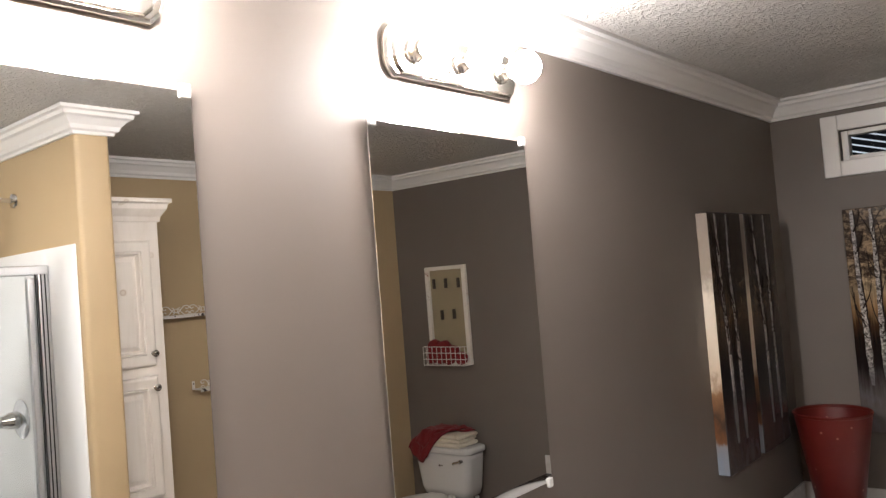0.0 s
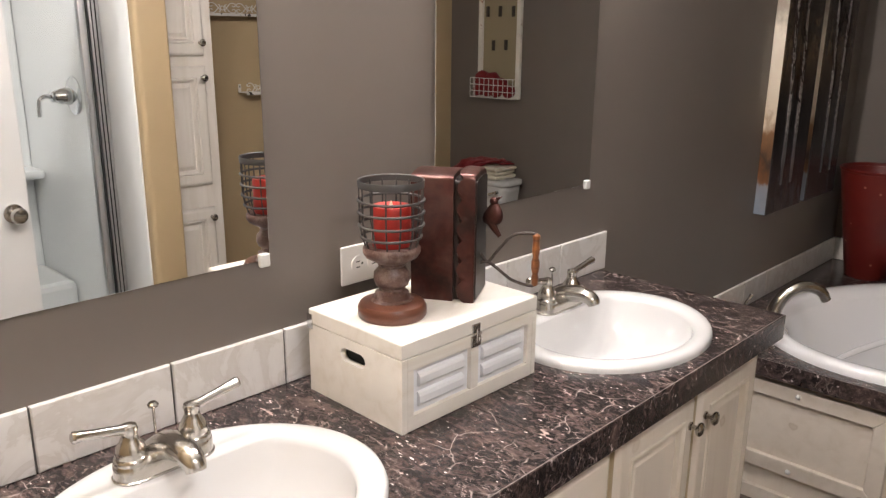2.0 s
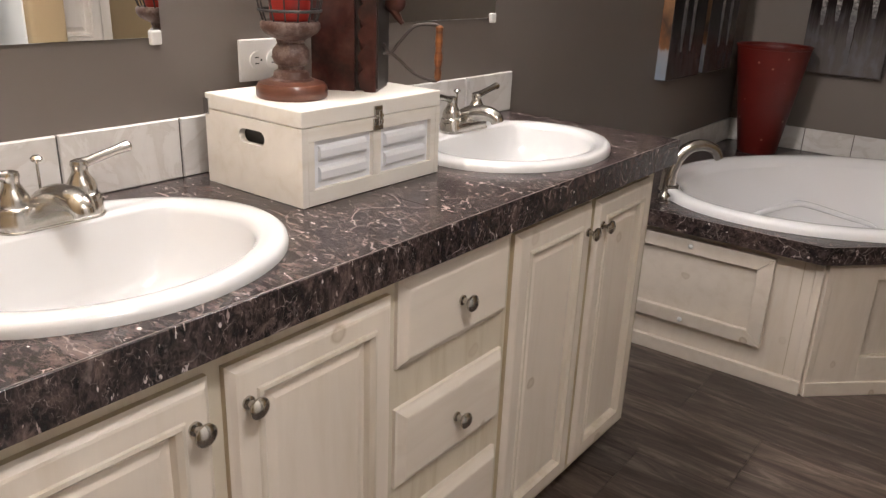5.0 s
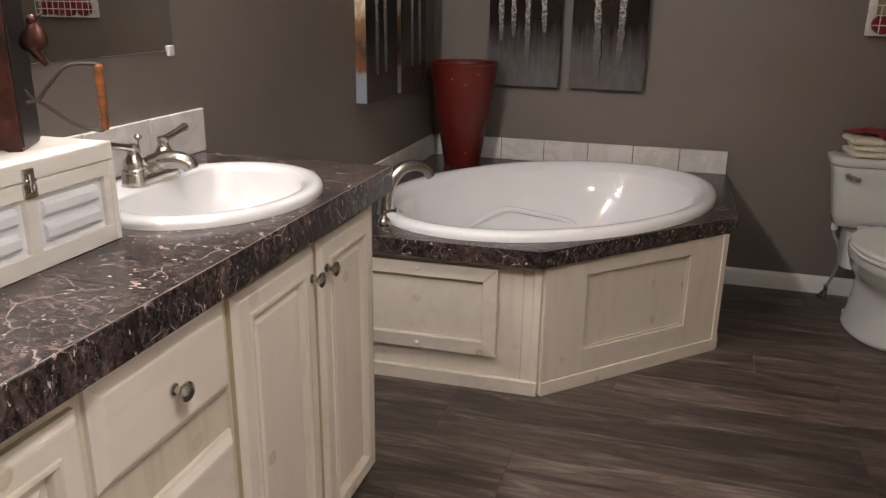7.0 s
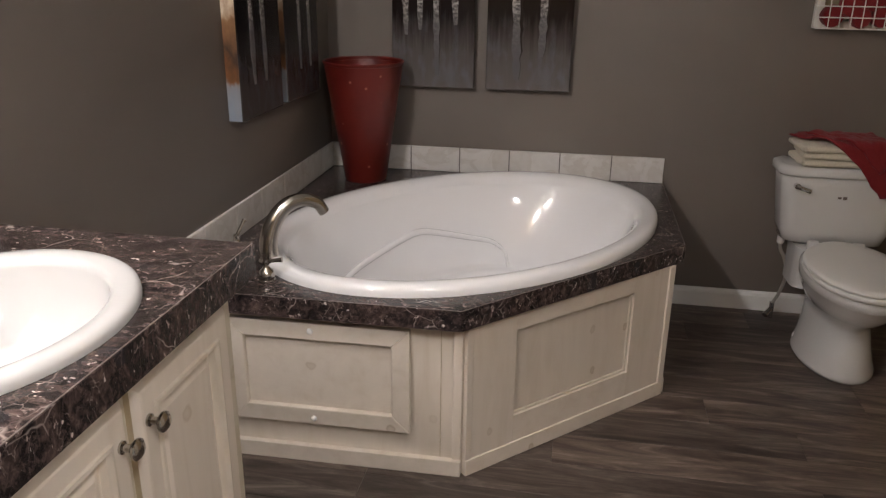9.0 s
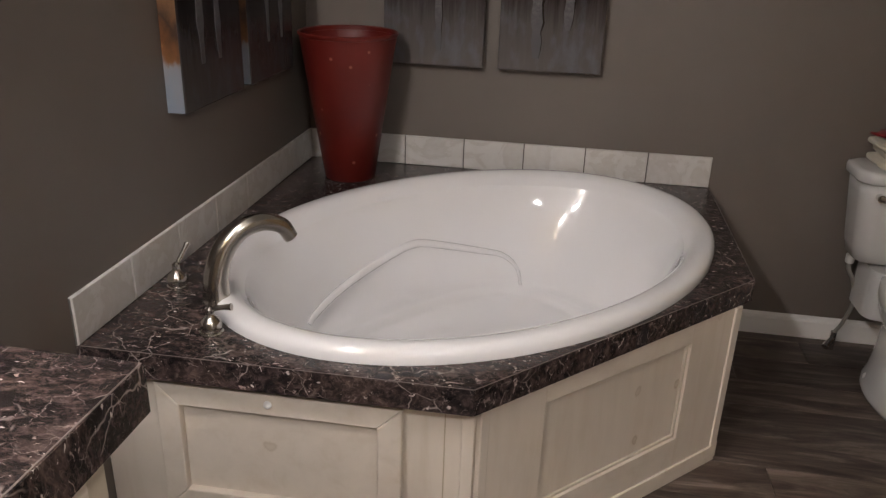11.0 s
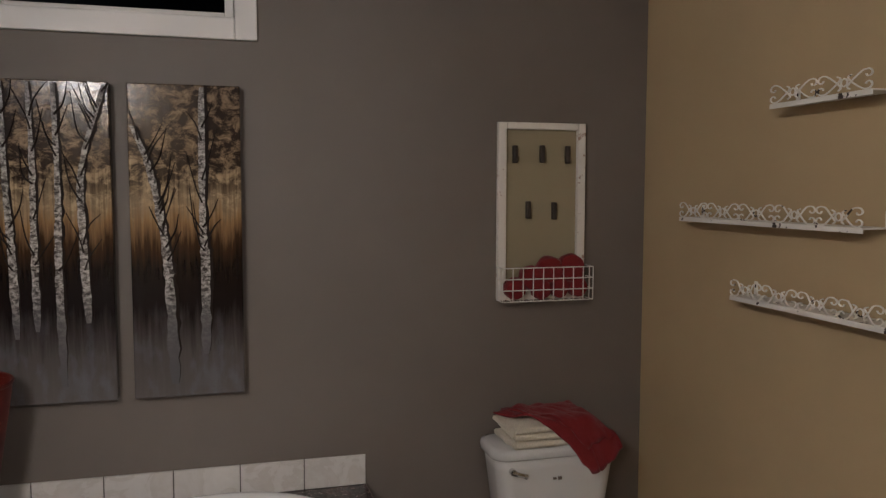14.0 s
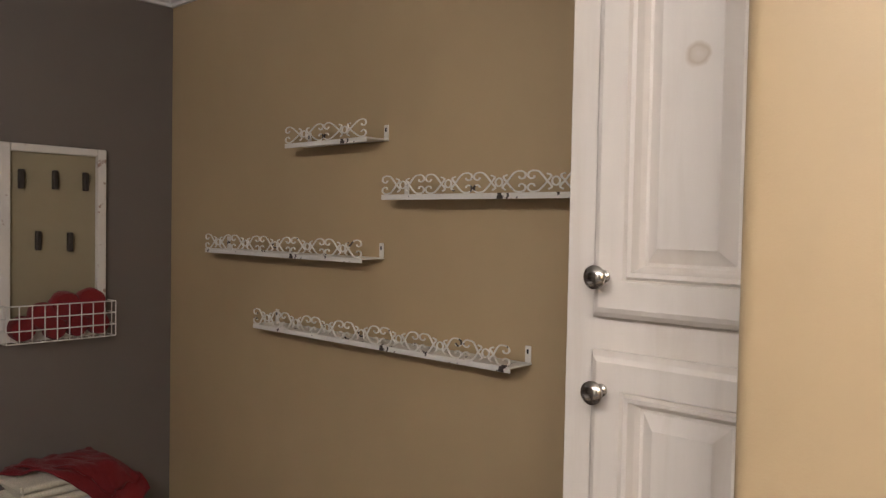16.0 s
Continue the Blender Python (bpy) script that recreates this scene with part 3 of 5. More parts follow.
t = thing("wall_outlet", (WX, 1.078, 1.064), "white duplex socket outlet mounted sideways above the tiles", "socket outlet")
part("cover_plate", box(((0, -0.058, -0.038), (0.006, 0.058, 0.038))), PLASTIC, t, bevel=0.002)
for s in (-1, 1):
    b = lathe([(0.0165, 0.006), (0.0165, 0.0085)], 20)
    bmesh.ops.rotate(b, verts=b.verts, matrix=Matrix.Rotation(radians(90), 3, "Y"))
    bmesh.ops.translate(b, verts=b.verts, vec=(0, s * 0.0195, 0))
    o = part("receptacle", b, PLASTIC, t)
    part("slot", box(((0.0085, s * 0.0195 - 0.006, 0.004), (0.0088, s * 0.0195 + 0.003, 0.006)), ((0.0085, s * 0.0195 - 0.006, -0.007), (0.0088, s * 0.0195 + 0.003, -0.005)), ((0.0085, s * 0.0195 + 0.007, -0.002), (0.0088, s * 0.0195 + 0.011, 0.002))), DARKHOLE, o)

# ---- vanity ----
VZ0, VZ1, VXF = 0.815, 0.872, -0.612
VY0, VY1 = 0.228, 1.913
SINKS = ((-0.846, 0.582), (-0.848, 1.536))
SA, SB = 0.206, 0.251


def with_oval_holes(poly_lo, poly_hi, z0, z1, ovals):
    """A slab with oval holes: strips of quads from each oval to its cell."""
    bm = bmesh.new()
    (x0, y0), (x1, y1) = poly_lo, poly_hi
    cuts = [y0] + [(ovals[i][1] + ovals[i + 1][1]) / 2 for i in range(len(ovals) - 1)] + [y1]
    for (cx, cy, a, b), ya, yb in zip(ovals, cuts, cuts[1:]):
        n = 64
        angs = sorted(set([2 * math.pi * i / n for i in range(n)] + [math.atan2(yy - cy, xx - cx) % (2 * math.pi) for xx in (x0, x1) for yy in (ya, yb)]))
        ins, outs = [], []
        for t in angs:
            c, s = math.cos(t), math.sin(t)
            k = min((x1 - cx) / c if c > 1e-9 else (x0 - cx) / c if c < -1e-9 else 9, (yb - cy) / s if s > 1e-9 else (ya - cy) / s if s < -1e-9 else 9)
            q = 1 / math.hypot(c / a, s / b)
            ins.append((cx + q * c, cy + q * s))
            outs.append((cx + k * c, cy + k * s))
        m = len(angs)
        V = [[bm.verts.new((*p, z)) for p in ring] for ring, z in ((ins, z1), (outs, z1), (outs, z0), (ins, z0))]
        for i in range(m):
            j = (i + 1) % m
            for a_, b_ in ((0, 1), (1, 2), (2, 3), (3, 0)):
                bm.faces.new((V[a_][i], V[b_][i], V[b_][j], V[a_][j]))
    bmesh.ops.remove_doubles(bm, verts=bm.verts, dist=1e-5)
    return bm


ct = thing("vanity_worktop", (0, 0, 0), "dark brown marbled laminate vanity worktop with a thick square edge", "worktop")
part("top", with_oval_holes((WX + 0.001, VY0), (VXF - 0.0022, VY1 - 0.0022), VZ0, VZ1, [(x, y, SA - 0.02, SB - 0.02) for x, y in SINKS]), MARBLE, ct, bevel=0.0012)
part("front_edge", box(((VXF - 0.002, VY0, VZ0 - 0.001), (VXF, VY1, VZ1 - 0.0005))), MARBLE, ct, bevel=0.0007)
part("edge_seam", box(((VXF - 0.0034, VY0, VZ1 - 0.0004), (VXF - 0.0016, VY1 - 0.002, VZ1 + 0.0004))), SEAM, ct, "pale seam along the worktop's front")
part("end_edge", box(((WX + 0.001, VY1 - 0.002, VZ0 - 0.001), (VXF - 0.0022, VY1, VZ1 - 0.0005))), MARBLE, ct, bevel=0.0007)


def cabinet_door(parent, y0, y1, z0, z1, name="door", mat=None, x=0.0, fld=0.056, hinge_side=0, knob=None, dark=True, raised=True, label=""):
    """A framed door on the plane x (parent's frame) that faces +x."""
    mat = mat or CREAM
    bm = bmesh.new()
    d = 0.019

    def ring(i, dx):
        return [(x + dx, y0 + i, z0 + i), (x + dx, y1 - i, z0 + i), (x + dx, y1 - i, z1 - i), (x + dx, y0 + i, z1 - i)]
    if raised:
        rings = [ring(0, 0), ring(0, d - 0.010), ring(0.004, d - 0.007), ring(0.010, d - 0.001), ring(0.014, d), ring(fld - 0.016, d), ring(fld - 0.014, d + 0.003), ring(fld - 0.009, d + 0.004), ring(fld - 0.003, d - 0.002), ring(fld, d - 0.012), ring(fld + 0.004, d - 0.012)]
    else:
        rings = [ring(0, 0), ring(0, d - 0.012), ring(0.004, d - 0.010), ring(0.015, d - 0.001), ring(0.019, d)]
    if raised:
        loft(bm, rings[1:6], cap0=False, cap1=False)
        dr = part(name, bm, mat, parent, label)
        part("edge", loft(bmesh.new(), rings[:2], cap1=False), CREAM_EDGE, dr, "antiqued olive brown door edge")
        part("moulding", loft(bmesh.new(), rings[5:10], False, False), MOULDING, dr)
        part("panel", loft(bmesh.new(), rings[9:] + [ring(fld + 0.018, d - 0.006)], False), mat, dr)
    else:
        loft(bm, rings)
        dr = part(name, bm, mat, parent, label)
    if knob:
        kb = lathe([(0.009, 0), (0.009, 0.003), (0.0055, 0.005), (0.0055, 0.015), (0.0125, 0.018), (0.0150, 0.021), (0.0148, 0.024), (0.0105, 0.0275), (0.004, 0.029)], 20)
        bmesh.ops.rotate(kb, verts=kb.verts, matrix=Matrix.Rotation(radians(90), 3, "Y"))
        bmesh.ops.translate(kb, verts=kb.verts, vec=(x + d, *knob))
        part("knob", kb, NICKEL, dr, "brushed nickel mushroom knob", smooth=True)
    return dr


vb = -0.654
van = thing("vanity_cabinet", (vb, 0, 0), "whitewashed pine double vanity cabinet with framed doors and nickel knobs", "cabinet")
part("body", box(((WX + 0.002 - vb, VY0 + 0.004, 0.095), (-0.019, 1.866, 0.690))), CREAM, van, bevel=0.0015)
part("end_panel", box(((WX + 0.002 - vb, 1.8665, 0.095), (-0.019, 1.885, VZ0 - 0.001))), CREAM, van, bevel=0.0015)
part("face_frame", box(((-0.0185, VY0 + 0.004, 0.095), (0.0, 1.885, VZ0 - 0.001))), CREAM_FRAME, van, bevel=0.0015)
part("toe_kick", box(((WX + 0.002 - vb, VY0 + 0.02, 0.0), (-0.075, 1.87, 0.095))), CREAM, van)
for y0, y1, ky in ((0.262, 0.583, 0.555), (0.607, 0.910, 0.633), (1.251, 1.543, 1.521), (1.564, 1.842, 1.587)):
    cabinet_door(van, y0, y1, 0.120, 0.777 if y0 < 1 else 0.787, knob=(ky, 0.722 if y0 < 1 else 0.728))
for z0, z1 in ((0.641, 0.791), (0.414, 0.565), (0.134, 0.347)):
    cabinet_door(van, 0.929, 1.232, z0, z1, "drawer", raised=False, knob=(1.081, (z0 + z1) / 2), mat=CREAM_RAIL)


def sink(x, y):
    t = thing("sink", (x, y, VZ1), "white oval drop-in bathroom sink set in the dark worktop", "sink", "vanity sinks")
    prof = [(1.0, 0.0, 0), (1.0, 0.008, 0), (0.985, 0.014, 0), (0.955, 0.018, 0), (0.905, 0.0185, 0), (0.85, 0.0165, 0.0), (0.815, 0.012, 0.0), (0.800, 0.003, 0.005), (0.78, -0.022, 0.015), (0.68, -0.078, 0.025), (0.50, -0.115, 0.02), (0.25, -0.130, 0.0), (0.09, -0.134, 0.0)]
    n = 72
    rings = []
    for k, z, sh in prof:
        ring = []
        for i in range(n):
            a = 2 * math.pi * i / n
            c, s = math.cos(a), math.sin(a)
            kk = k
            if k < 0.9:
                lim = 0.50 if k > 0.3 else 0.8
                q = -c * k
                c = -(q if q < lim - 0.08 else lim - 0.08 + 0.10 * (1 - math.exp(-(q - lim + 0.08) / 0.10))) / k
            ring.append((SA * kk * c + sh * 0.4, SB * kk * s, z))
        rings.append(ring)
    bm = bmesh.new()
    loft(bm, rings, cap0=False)
    part("basin", bm, PORC, t, smooth=True, auto=False)
    part("drain", lathe([(0.021, -0.1335), (0.021, -0.1315), (0.016, -0.1315), (0.015, -0.128), (0.002, -0.127)], 20), NICKEL, t, "metal pop-up drain", smooth=True)
    return t


def faucet(x, y):
    t = thing("basin_faucet", (x, y, VZ1 + 0.0175), "brushed nickel two-lever basin faucet with a low curved spout", "faucet", "sink faucets")
    t.scale = (0.92,) * 3
    n = 40
    rings = []
    for z, g in ((0, 0.001), (0.003, 0.001), (0.004, -0.001), (0.024, -0.002), (0.031, -0.006), (0.034, -0.013)):
        ring = []
        for i in range(n):
            a = 2 * math.pi * i / n
            yy = (0.052 if math.sin(a) > 0 else -0.052) + (0.029 + g) * math.sin(a)
            ring.append(((0.029 + g) * math.cos(a), yy, z))
        rings.append(ring)
    bm = bmesh.new()
    loft(bm, rings)
    part("base", bm, NICKEL, t, smooth=True)
    for s in (-1, 1):
        part("handle_hub", lathe([(0.0265, 0.016), (0.0265, 0.031), (0.0255, 0.034), (0.0225, 0.036), (0.0225, 0.044), (0.0205, 0.052), (0.0150, 0.061), (0.0120, 0.068), (0.0120, 0.075), (0.0135, 0.079), (0.0120, 0.085), (0.004, 0.088)], 24, (0, s * 0.051, 0)), NICKEL, t, smooth=True)
        up = 0.012
        bm = tube(bmesh.new(), [(0, s * 0.052, 0.079), (0.001, s * 0.066, 0.081 + up * 0.1), (0.003, s * 0.106, 0.082 + up * 0.8), (0.004, s * 0.122, 0.082 + up * 1.1), (0.005, s * 0.131, 0.082 + up * 1.25), (0.005, s * 0.134, 0.082 + up * 1.3)], [0.0095, 0.0076, 0.0072, 0.0082, 0.0092, 0.0070], 14)
        part("lever", bm, NICKEL, t, "brushed nickel lever with a flared tip", smooth=True)
    pts = spline([(-0.014, 0, 0.018), (0.010, 0, 0.036), (0.040, 0, 0.046), (0.074, 0, 0.049), (0.096, 0, 0.042), (0.102, 0, 0.030)], 9)
    m = len(pts)
    bm = tube(bmesh.new(), pts, [0.024 - 0.010 * (i / m) for i in range(m)], 22)
    for vx in bm.verts:
        vx.co.y *= 1.35 - 2.5 * max(0.0, min(0.1, vx.co.x))
    part("spout", bm, NICKEL, t, smooth=True)
    part("lift_rod", lathe([(0.0022, 0.018), (0.0022, 0.086), (0.008, 0.089), (0.009, 0.093), (0.005, 0.097)], 12, (-0.024, 0, 0)), NICKEL, t, smooth=True)


for sx, sy in SINKS:
    sink(sx, sy)
    faucet(-0.985, sy + 0.004)

# ---- tub surround ----
DZ0, DZ1 = 0.455, 0.510
DECK = [(WX + 0.001, 2.484), (-0.345, 2.496), (0.257, 3.128), (0.250, FY - 0.001), (WX + 0.001, FY - 0.001)]
TC, TA, TB, TR = (-0.418, 3.188), 0.727, 0.521, radians(51)


def oval(k, z, da=0.0, db=0.0, n=96, sh=0.0, e=2.0):
    out = []
    for i in range(n):
        a = 2 * math.pi * i / n
        c_, s_ = math.cos(a), math.sin(a)
        q_ = (abs(c_) ** e + abs(s_) ** e) ** (-1 / e)
        u, v = (TA * k + da) * c_ * q_ + sh, (TB * k + db) * s_ * q_
        out.append((TC[0] + u * math.cos(TR) - v * math.sin(TR), TC[1] + u * math.sin(TR) + v * math.cos(TR), z))
    return out


def deck_mesh():
    bm = bmesh.new()
    inner = [Vector(p[:2]) for p in oval(0.95, 0)]
    c = Vector(TC)
    poly = [Vector(p) for p in DECK]
    # the rays: through each oval point, and through each corner
    angs = sorted([math.atan2(*(p - c).yx) for p in inner + poly])
    ins, outs = [], []
    for a in angs:
        d = Vector((math.cos(a), math.sin(a)))
        best = 9
        for p, q in zip(poly, poly[1:] + poly[:1]):
            e = q - p
            den = d.x * e.y - d.y * e.x
            if abs(den) > 1e-9:
                k = ((p - c).x * e.y - (p - c).y * e.x) / den
                s = ((p - c).x * d.y - (p - c).y * d.x) / den
                if k > 0 and -1e-6 <= s <= 1 + 1e-6:
                    best = min(best, k)
        u, v = d.x * math.cos(TR) + d.y * math.sin(TR), -d.x * math.sin(TR) + d.y * math.cos(TR)
        q = 0.95 / math.hypot(u / TA, v / TB)
        ins.append(c + d * min(q, best * 0.995))
        outs.append(c + d * best)
    V = [[bm.verts.new((*p, z)) for p in ring] for ring, z in ((ins, DZ1), (outs, DZ1), (outs, DZ0), (ins, DZ0))]
    m = len(angs)
    for i in range(m):
        j = (i + 1) % m
        for a_, b_ in ((0, 1), (1, 2), (2, 3), (3, 0)):
            bm.faces.new((V[a_][i], V[b_][i], V[b_][j], V[a_][j]))
    bmesh.ops.remove_doubles(bm, verts=bm.verts, dist=1e-5)
    return bm


dk = thing("tub_deck", (0, 0, 0), "dark brown marbled laminate deck round the corner bathtub", "worktop")
part("top", deck_mesh(), MARBLE, dk, bevel=0.001)

tub = thing("bathtub", (0, 0, 0), "glossy white oval soaking tub set in a dark marbled deck", "bathtub")
RIM = [(0.0005, 0, 0), (0.016, 0, 0), (0.028, -0.006, -0.006), (0.034, -0.018, -0.018), (0.034, -0.036, -0.036), (0.030, -0.050, -0.050), (0.018, -0.066, -0.064), (-0.004, -0.082, -0.076)]
part("rim", loft(bmesh.new(), [oval(1.0, DZ1 + h, p, q) for h, p, q in RIM], False, False), ACRYLIC, tub, smooth=True, auto=False)
WELL = [(-0.004, -0.082, -0.076, 2.0, 0), (-0.022, -0.092, -0.082, 2.0, 0), (-0.05, -0.105, -0.088, 2.0, -0.006), (-0.09, -0.121, -0.095, 2.0, -0.012), (-0.17, -0.152, -0.106, 2.05, -0.024), (-0.26, -0.188, -0.120, 2.15, -0.036), (-0.300, -0.208, -0.136, 2.4, -0.036),
        (-0.318, -0.226, -0.158, 2.8, -0.032), (-0.322, -0.242, -0.180, 3.2, -0.026), (-0.331, -0.248, -0.186, 3.4, -0.024), (-0.352, -0.256, -0.192, 3.4, -0.022), (-0.360, -0.270, -0.208, 3.4, -0.020)]
part("well", loft(bmesh.new(), [oval(1.0, DZ1 + h, p, q, sh=s_, e=e_) for h, p, q, e_, s_ in WELL] + [oval(0.5, DZ1 - 0.362, -0.1, -0.1, e=2.5, sh=-0.015), oval(0.08, DZ1 - 0.363)], False), ACRYLIC, tub, smooth=True, auto=False)
bm = bmesh.new()
LEDGE = [(-0.331, 0.331, -0.264), (-0.297, 0.350, -0.250), (-0.200, 0.384, -0.222), (-0.081, 0.409, -0.196), (0.020, 0.418, -0.172), (0.090, 0.416, -0.156), (0.160, 0.406, -0.162), (0.330, 0.346, -0.202), (0.405, 0.300, -0.220), (0.443, 0.264, -0.262), (0.434, 0.233, -0.312)]
pts = spline([(TC[0] + u * math.cos(TR) - v * math.sin(TR), TC[1] + u * math.sin(TR) + v * math.cos(TR), DZ1 + h) for u, v, h in [(u * (1 - 0.17 * max(0, u)), v * (1 - 0.17 * max(0, u)), h) for u, v, h in LEDGE]], 6)
tube(bm, pts, [0.005 + 0.009 * math.sin(math.pi * min(1, 0.08 + i / len(pts))) for i in range(len(pts))], 10)
part("moulded_ledge", bm, ACRYLIC, tub, smooth=True, auto=False)
part("drain", lathe([(0.030, 0), (0.030, 0.003), (0.022, 0.004), (0.004, 0.005)], 24, (TC[0] - 0.20, TC[1] - 0.24, DZ1 - 0.3615)), CHROME, tub, smooth=True)

sk = thing("tub_surround", (0, 0, 0), "whitewashed pine tub surround with a framed access panel", "tub surround")
S = [(WX + 0.002, 2.530), (-0.344, 2.544), (0.222, 3.108), (0.214, FY - 0.002)]


def face_frame(a, b):
    """Maps (along, out, up) to the world for an upright face from a to b, out to its right."""
    a, b = Vector((*a, 0)), Vector((*b, 0))
    d = (b - a).normalized()
    n = Vector((d.y, -d.x, 0))
    return lambda s, o, z: a + d * s + n * o + Vector((0, 0, z)), (b - a).length


def fbox(bm, f, s0, s1, o0, o1, z0, z1):
    vs = [bm.verts.new(f(s, o, z)) for z in (z0, z1) for o in (o0, o1) for s in (s0, s1)]
    for q in ((0, 2, 3, 1), (4, 5, 7, 6), (0, 1, 5, 4), (2, 6, 7, 3), (0, 4, 6, 2), (1, 3, 7, 5)):
        bm.faces.new([vs[i] for i in q])


for a, b in zip(DECK[:3], DECK[1:4]):
    f, L = face_frame(a, b)
    bm = bmesh.new()
    fbox(bm, f, 0.0005, L - 0.0005, 0.0003, 0.0022, DZ0 - 0.001, DZ1 - 0.0006)
    part("front_edge", bm, MARBLE, dk, bevel=0.0006)
    bm = bmesh.new()
    fbox(bm, f, 0.0005, L - 0.0005, -0.0012, 0.0006, DZ1 - 0.0004, DZ1 + 0.0004)
    part("edge_seam", bm, SEAM, dk, "pale seam along the deck's edge")
for i, (a, b) in enumerate(zip(S, S[1:])):
    f, L = face_frame(a, b)
    bm = bmesh.new()
    fbox(bm, f, 0, L, -0.018, -0.001, 0.0, DZ0 - 0.002)
    part("skirt_board", bm, CREAM, sk)
    bm = bmesh.new()
    fbox(bm, f, 0.001, L - 0.001, 0.0, 0.018, 0.0, 0.048)
    part("base_strip", bm, CREAM_RAIL, sk, bevel=0.002)
    bm = bmesh.new()
    if i == 0:
        fbox(bm, f, L - 0.026, L - 0.001, 0.0, 0.009, 0.048, DZ0 - 0.002)
        part("corner_strip", bm, CREAM, sk, bevel=0.002)
        # access panel: frame of four mitred rails and a recessed board
        s0, s1, z0, z1, w = 0.132, 0.636, 0.122, 0.428, 0.049
        for q in (((s0, z0), (s1, z0), (s1 - w, z0 + w), (s0 + w, z0 + w)), ((s1, z0), (s1, z1), (s1 - w, z1 - w), (s1 - w, z0 + w)), ((s1, z1), (s0, z1), (s0 + w, z1 - w), (s1 - w, z1 - w)), ((s0, z1), (s0, z0), (s0 + w, z0 + w), (s0 + w, z1 - w))):
            bm = bmesh.new()
            loft(bm, [[f(s, o, z) for s, z in q] for o in (0.0, 0.019)])
            part("panel_rail", bm, CREAM_RAIL, sk, bevel=0.003)
        bm = bmesh.new()
        fbox(bm, f, s0 + w, s1 - w, 0.0, 0.002, z0 + w, z1 - w)
        part("panel_board", bm, CREAM_RAIL, sk)
        for zz in (z0 + 0.02, z1 - 0.022):
            b2 = bmesh.new()
            bmesh.ops.create_uvsphere(b2, u_segments=12, v_segments=8, radius=0.0085)
            bmesh.ops.translate(b2, verts=b2.verts, vec=f((s0 + s1) / 2 - 0.015, 0.020, zz))
            part("screw_cap", b2, PLASTIC, sk, "small white screw cap", smooth=True)
        bm = bmesh.new()
        fbox(bm, f, L - 0.060, L - 0.058, 0.0, 0.001, 0.048, DZ0 - 0.002)
        part("board_joint", bm, CREAM_EDGE, sk)
    elif i == 1:
        fbox(bm, f, 0.001, 0.022, 0.0, 0.016, 0.048, DZ0 - 0.002)
        part("corner_strip", bm, CREAM, sk, bevel=0.002)
        bm = bmesh.new()
        fbox(bm, f, L - 0.024, L, 0.0, 0.018, 0.048, DZ0 - 0.002)
        part("corner_strip", bm, CREAM, sk, bevel=0.002)
        s0, s1, z0, z1 = 0.168, 0.625, 0.132, 0.398
        bm = bmesh.new()
        fbox(bm, f, 0.022, s0, 0.0, 0.013, 0.048, DZ0 - 0.002)
        part("stile", bm, CREAM, sk, bevel=0.001)
        bm = bmesh.new()
        fbox(bm, f, s1, L - 0.024, 0.0, 0.013, 0.048, DZ0 - 0.002)
        part("stile", bm, CREAM, sk, bevel=0.001)
        for za, zb in ((0.048, z0), (z1, DZ0 - 0.002)):
            bm = bmesh.new()
            fbox(bm, f, s0, s1, 0.0, 0.013, za, zb)
            part("rail", bm, CREAM_RAIL, sk, bevel=0.001)
        for za, zb, sa, sb in ((z0, z0 + 0.008, s0, s1), (z1 - 0.008, z1, s0, s1), (z0, z1, s0, s0 + 0.008), (z0, z1, s1 - 0.008, s1)):
            bm = bmesh.new()
            fbox(bm, f, sa, sb, 0.0, 0.006, za, zb)
            part("panel_bead", bm, MOULDING, sk, bevel=0.001)
    else:
        bm.free()

# ---- tub faucet ----
def tub_faucet():
    px, py = -0.925, 2.690
    t = thing("tub_faucet", (px, py, DZ1 + 0.018), "brushed nickel arched tub spout with two lever handles", "faucet")
    t.rotation_euler = (0, 0, radians(40))
    t.scale = (0.93,) * 3
    part("spout_base", lathe([(0.034, 0), (0.034, 0.004), (0.032, 0.008), (0.031, 0.014)], 28), NICKEL, t, smooth=True)
    pts = spline([(0, 0, 0.010), (0.004, 0, 0.07), (0.025, 0, 0.125), (0.065, 0, 0.165), (0.115, 0, 0.176), (0.160, 0, 0.160), (0.182, 0, 0.128)], 12)
    m = len(pts)
    bm = tube(bmesh.new(), pts, [0.031 - 0.014 * (i / m) ** 0.8 for i in range(m)], 28)
    part("spout", bm, NICKEL, t, smooth=True)
    inv = Matrix.Rotation(radians(-40), 3, "Z")
    for hx, hy, ang, rise in ((-1.060, 2.775, 80, 0.030), (-0.892, 2.590, 2, 0.004)):
        p = inv @ Vector(((hx - px) / 0.93, (hy - py) / 0.93, 0))
        p.z = -0.018 / 0.93
        part("handle_base", lathe([(0.026, 0), (0.026, 0.004), (0.0225, 0.006), (0.0235, 0.010), (0.0235, 0.020), (0.021, 0.031), (0.012, 0.039), (0.009, 0.048), (0.010, 0.058), (0.004, 0.063)], 24, (p.x, p.y, p.z)), NICKEL, t, smooth=True)
        a = radians(ang)
        d = inv @ Vector((math.cos(a), math.sin(a), 0))
        bm = tube(bmesh.new(), spline([p + Vector((0, 0, 0.050)), p + d * 0.016 + Vector((0, 0, 0.060 + rise * 0.2)), p + d * 0.050 + Vector((0, 0, 0.063 + rise))], 5), [0.009, 0.008, 0.007, 0.006, 0.006, 0.006, 0.006, 0.006, 0.006, 0.007, 0.008], 12)
        part("lever", bm, NICKEL, t, smooth=True)


tub_faucet()

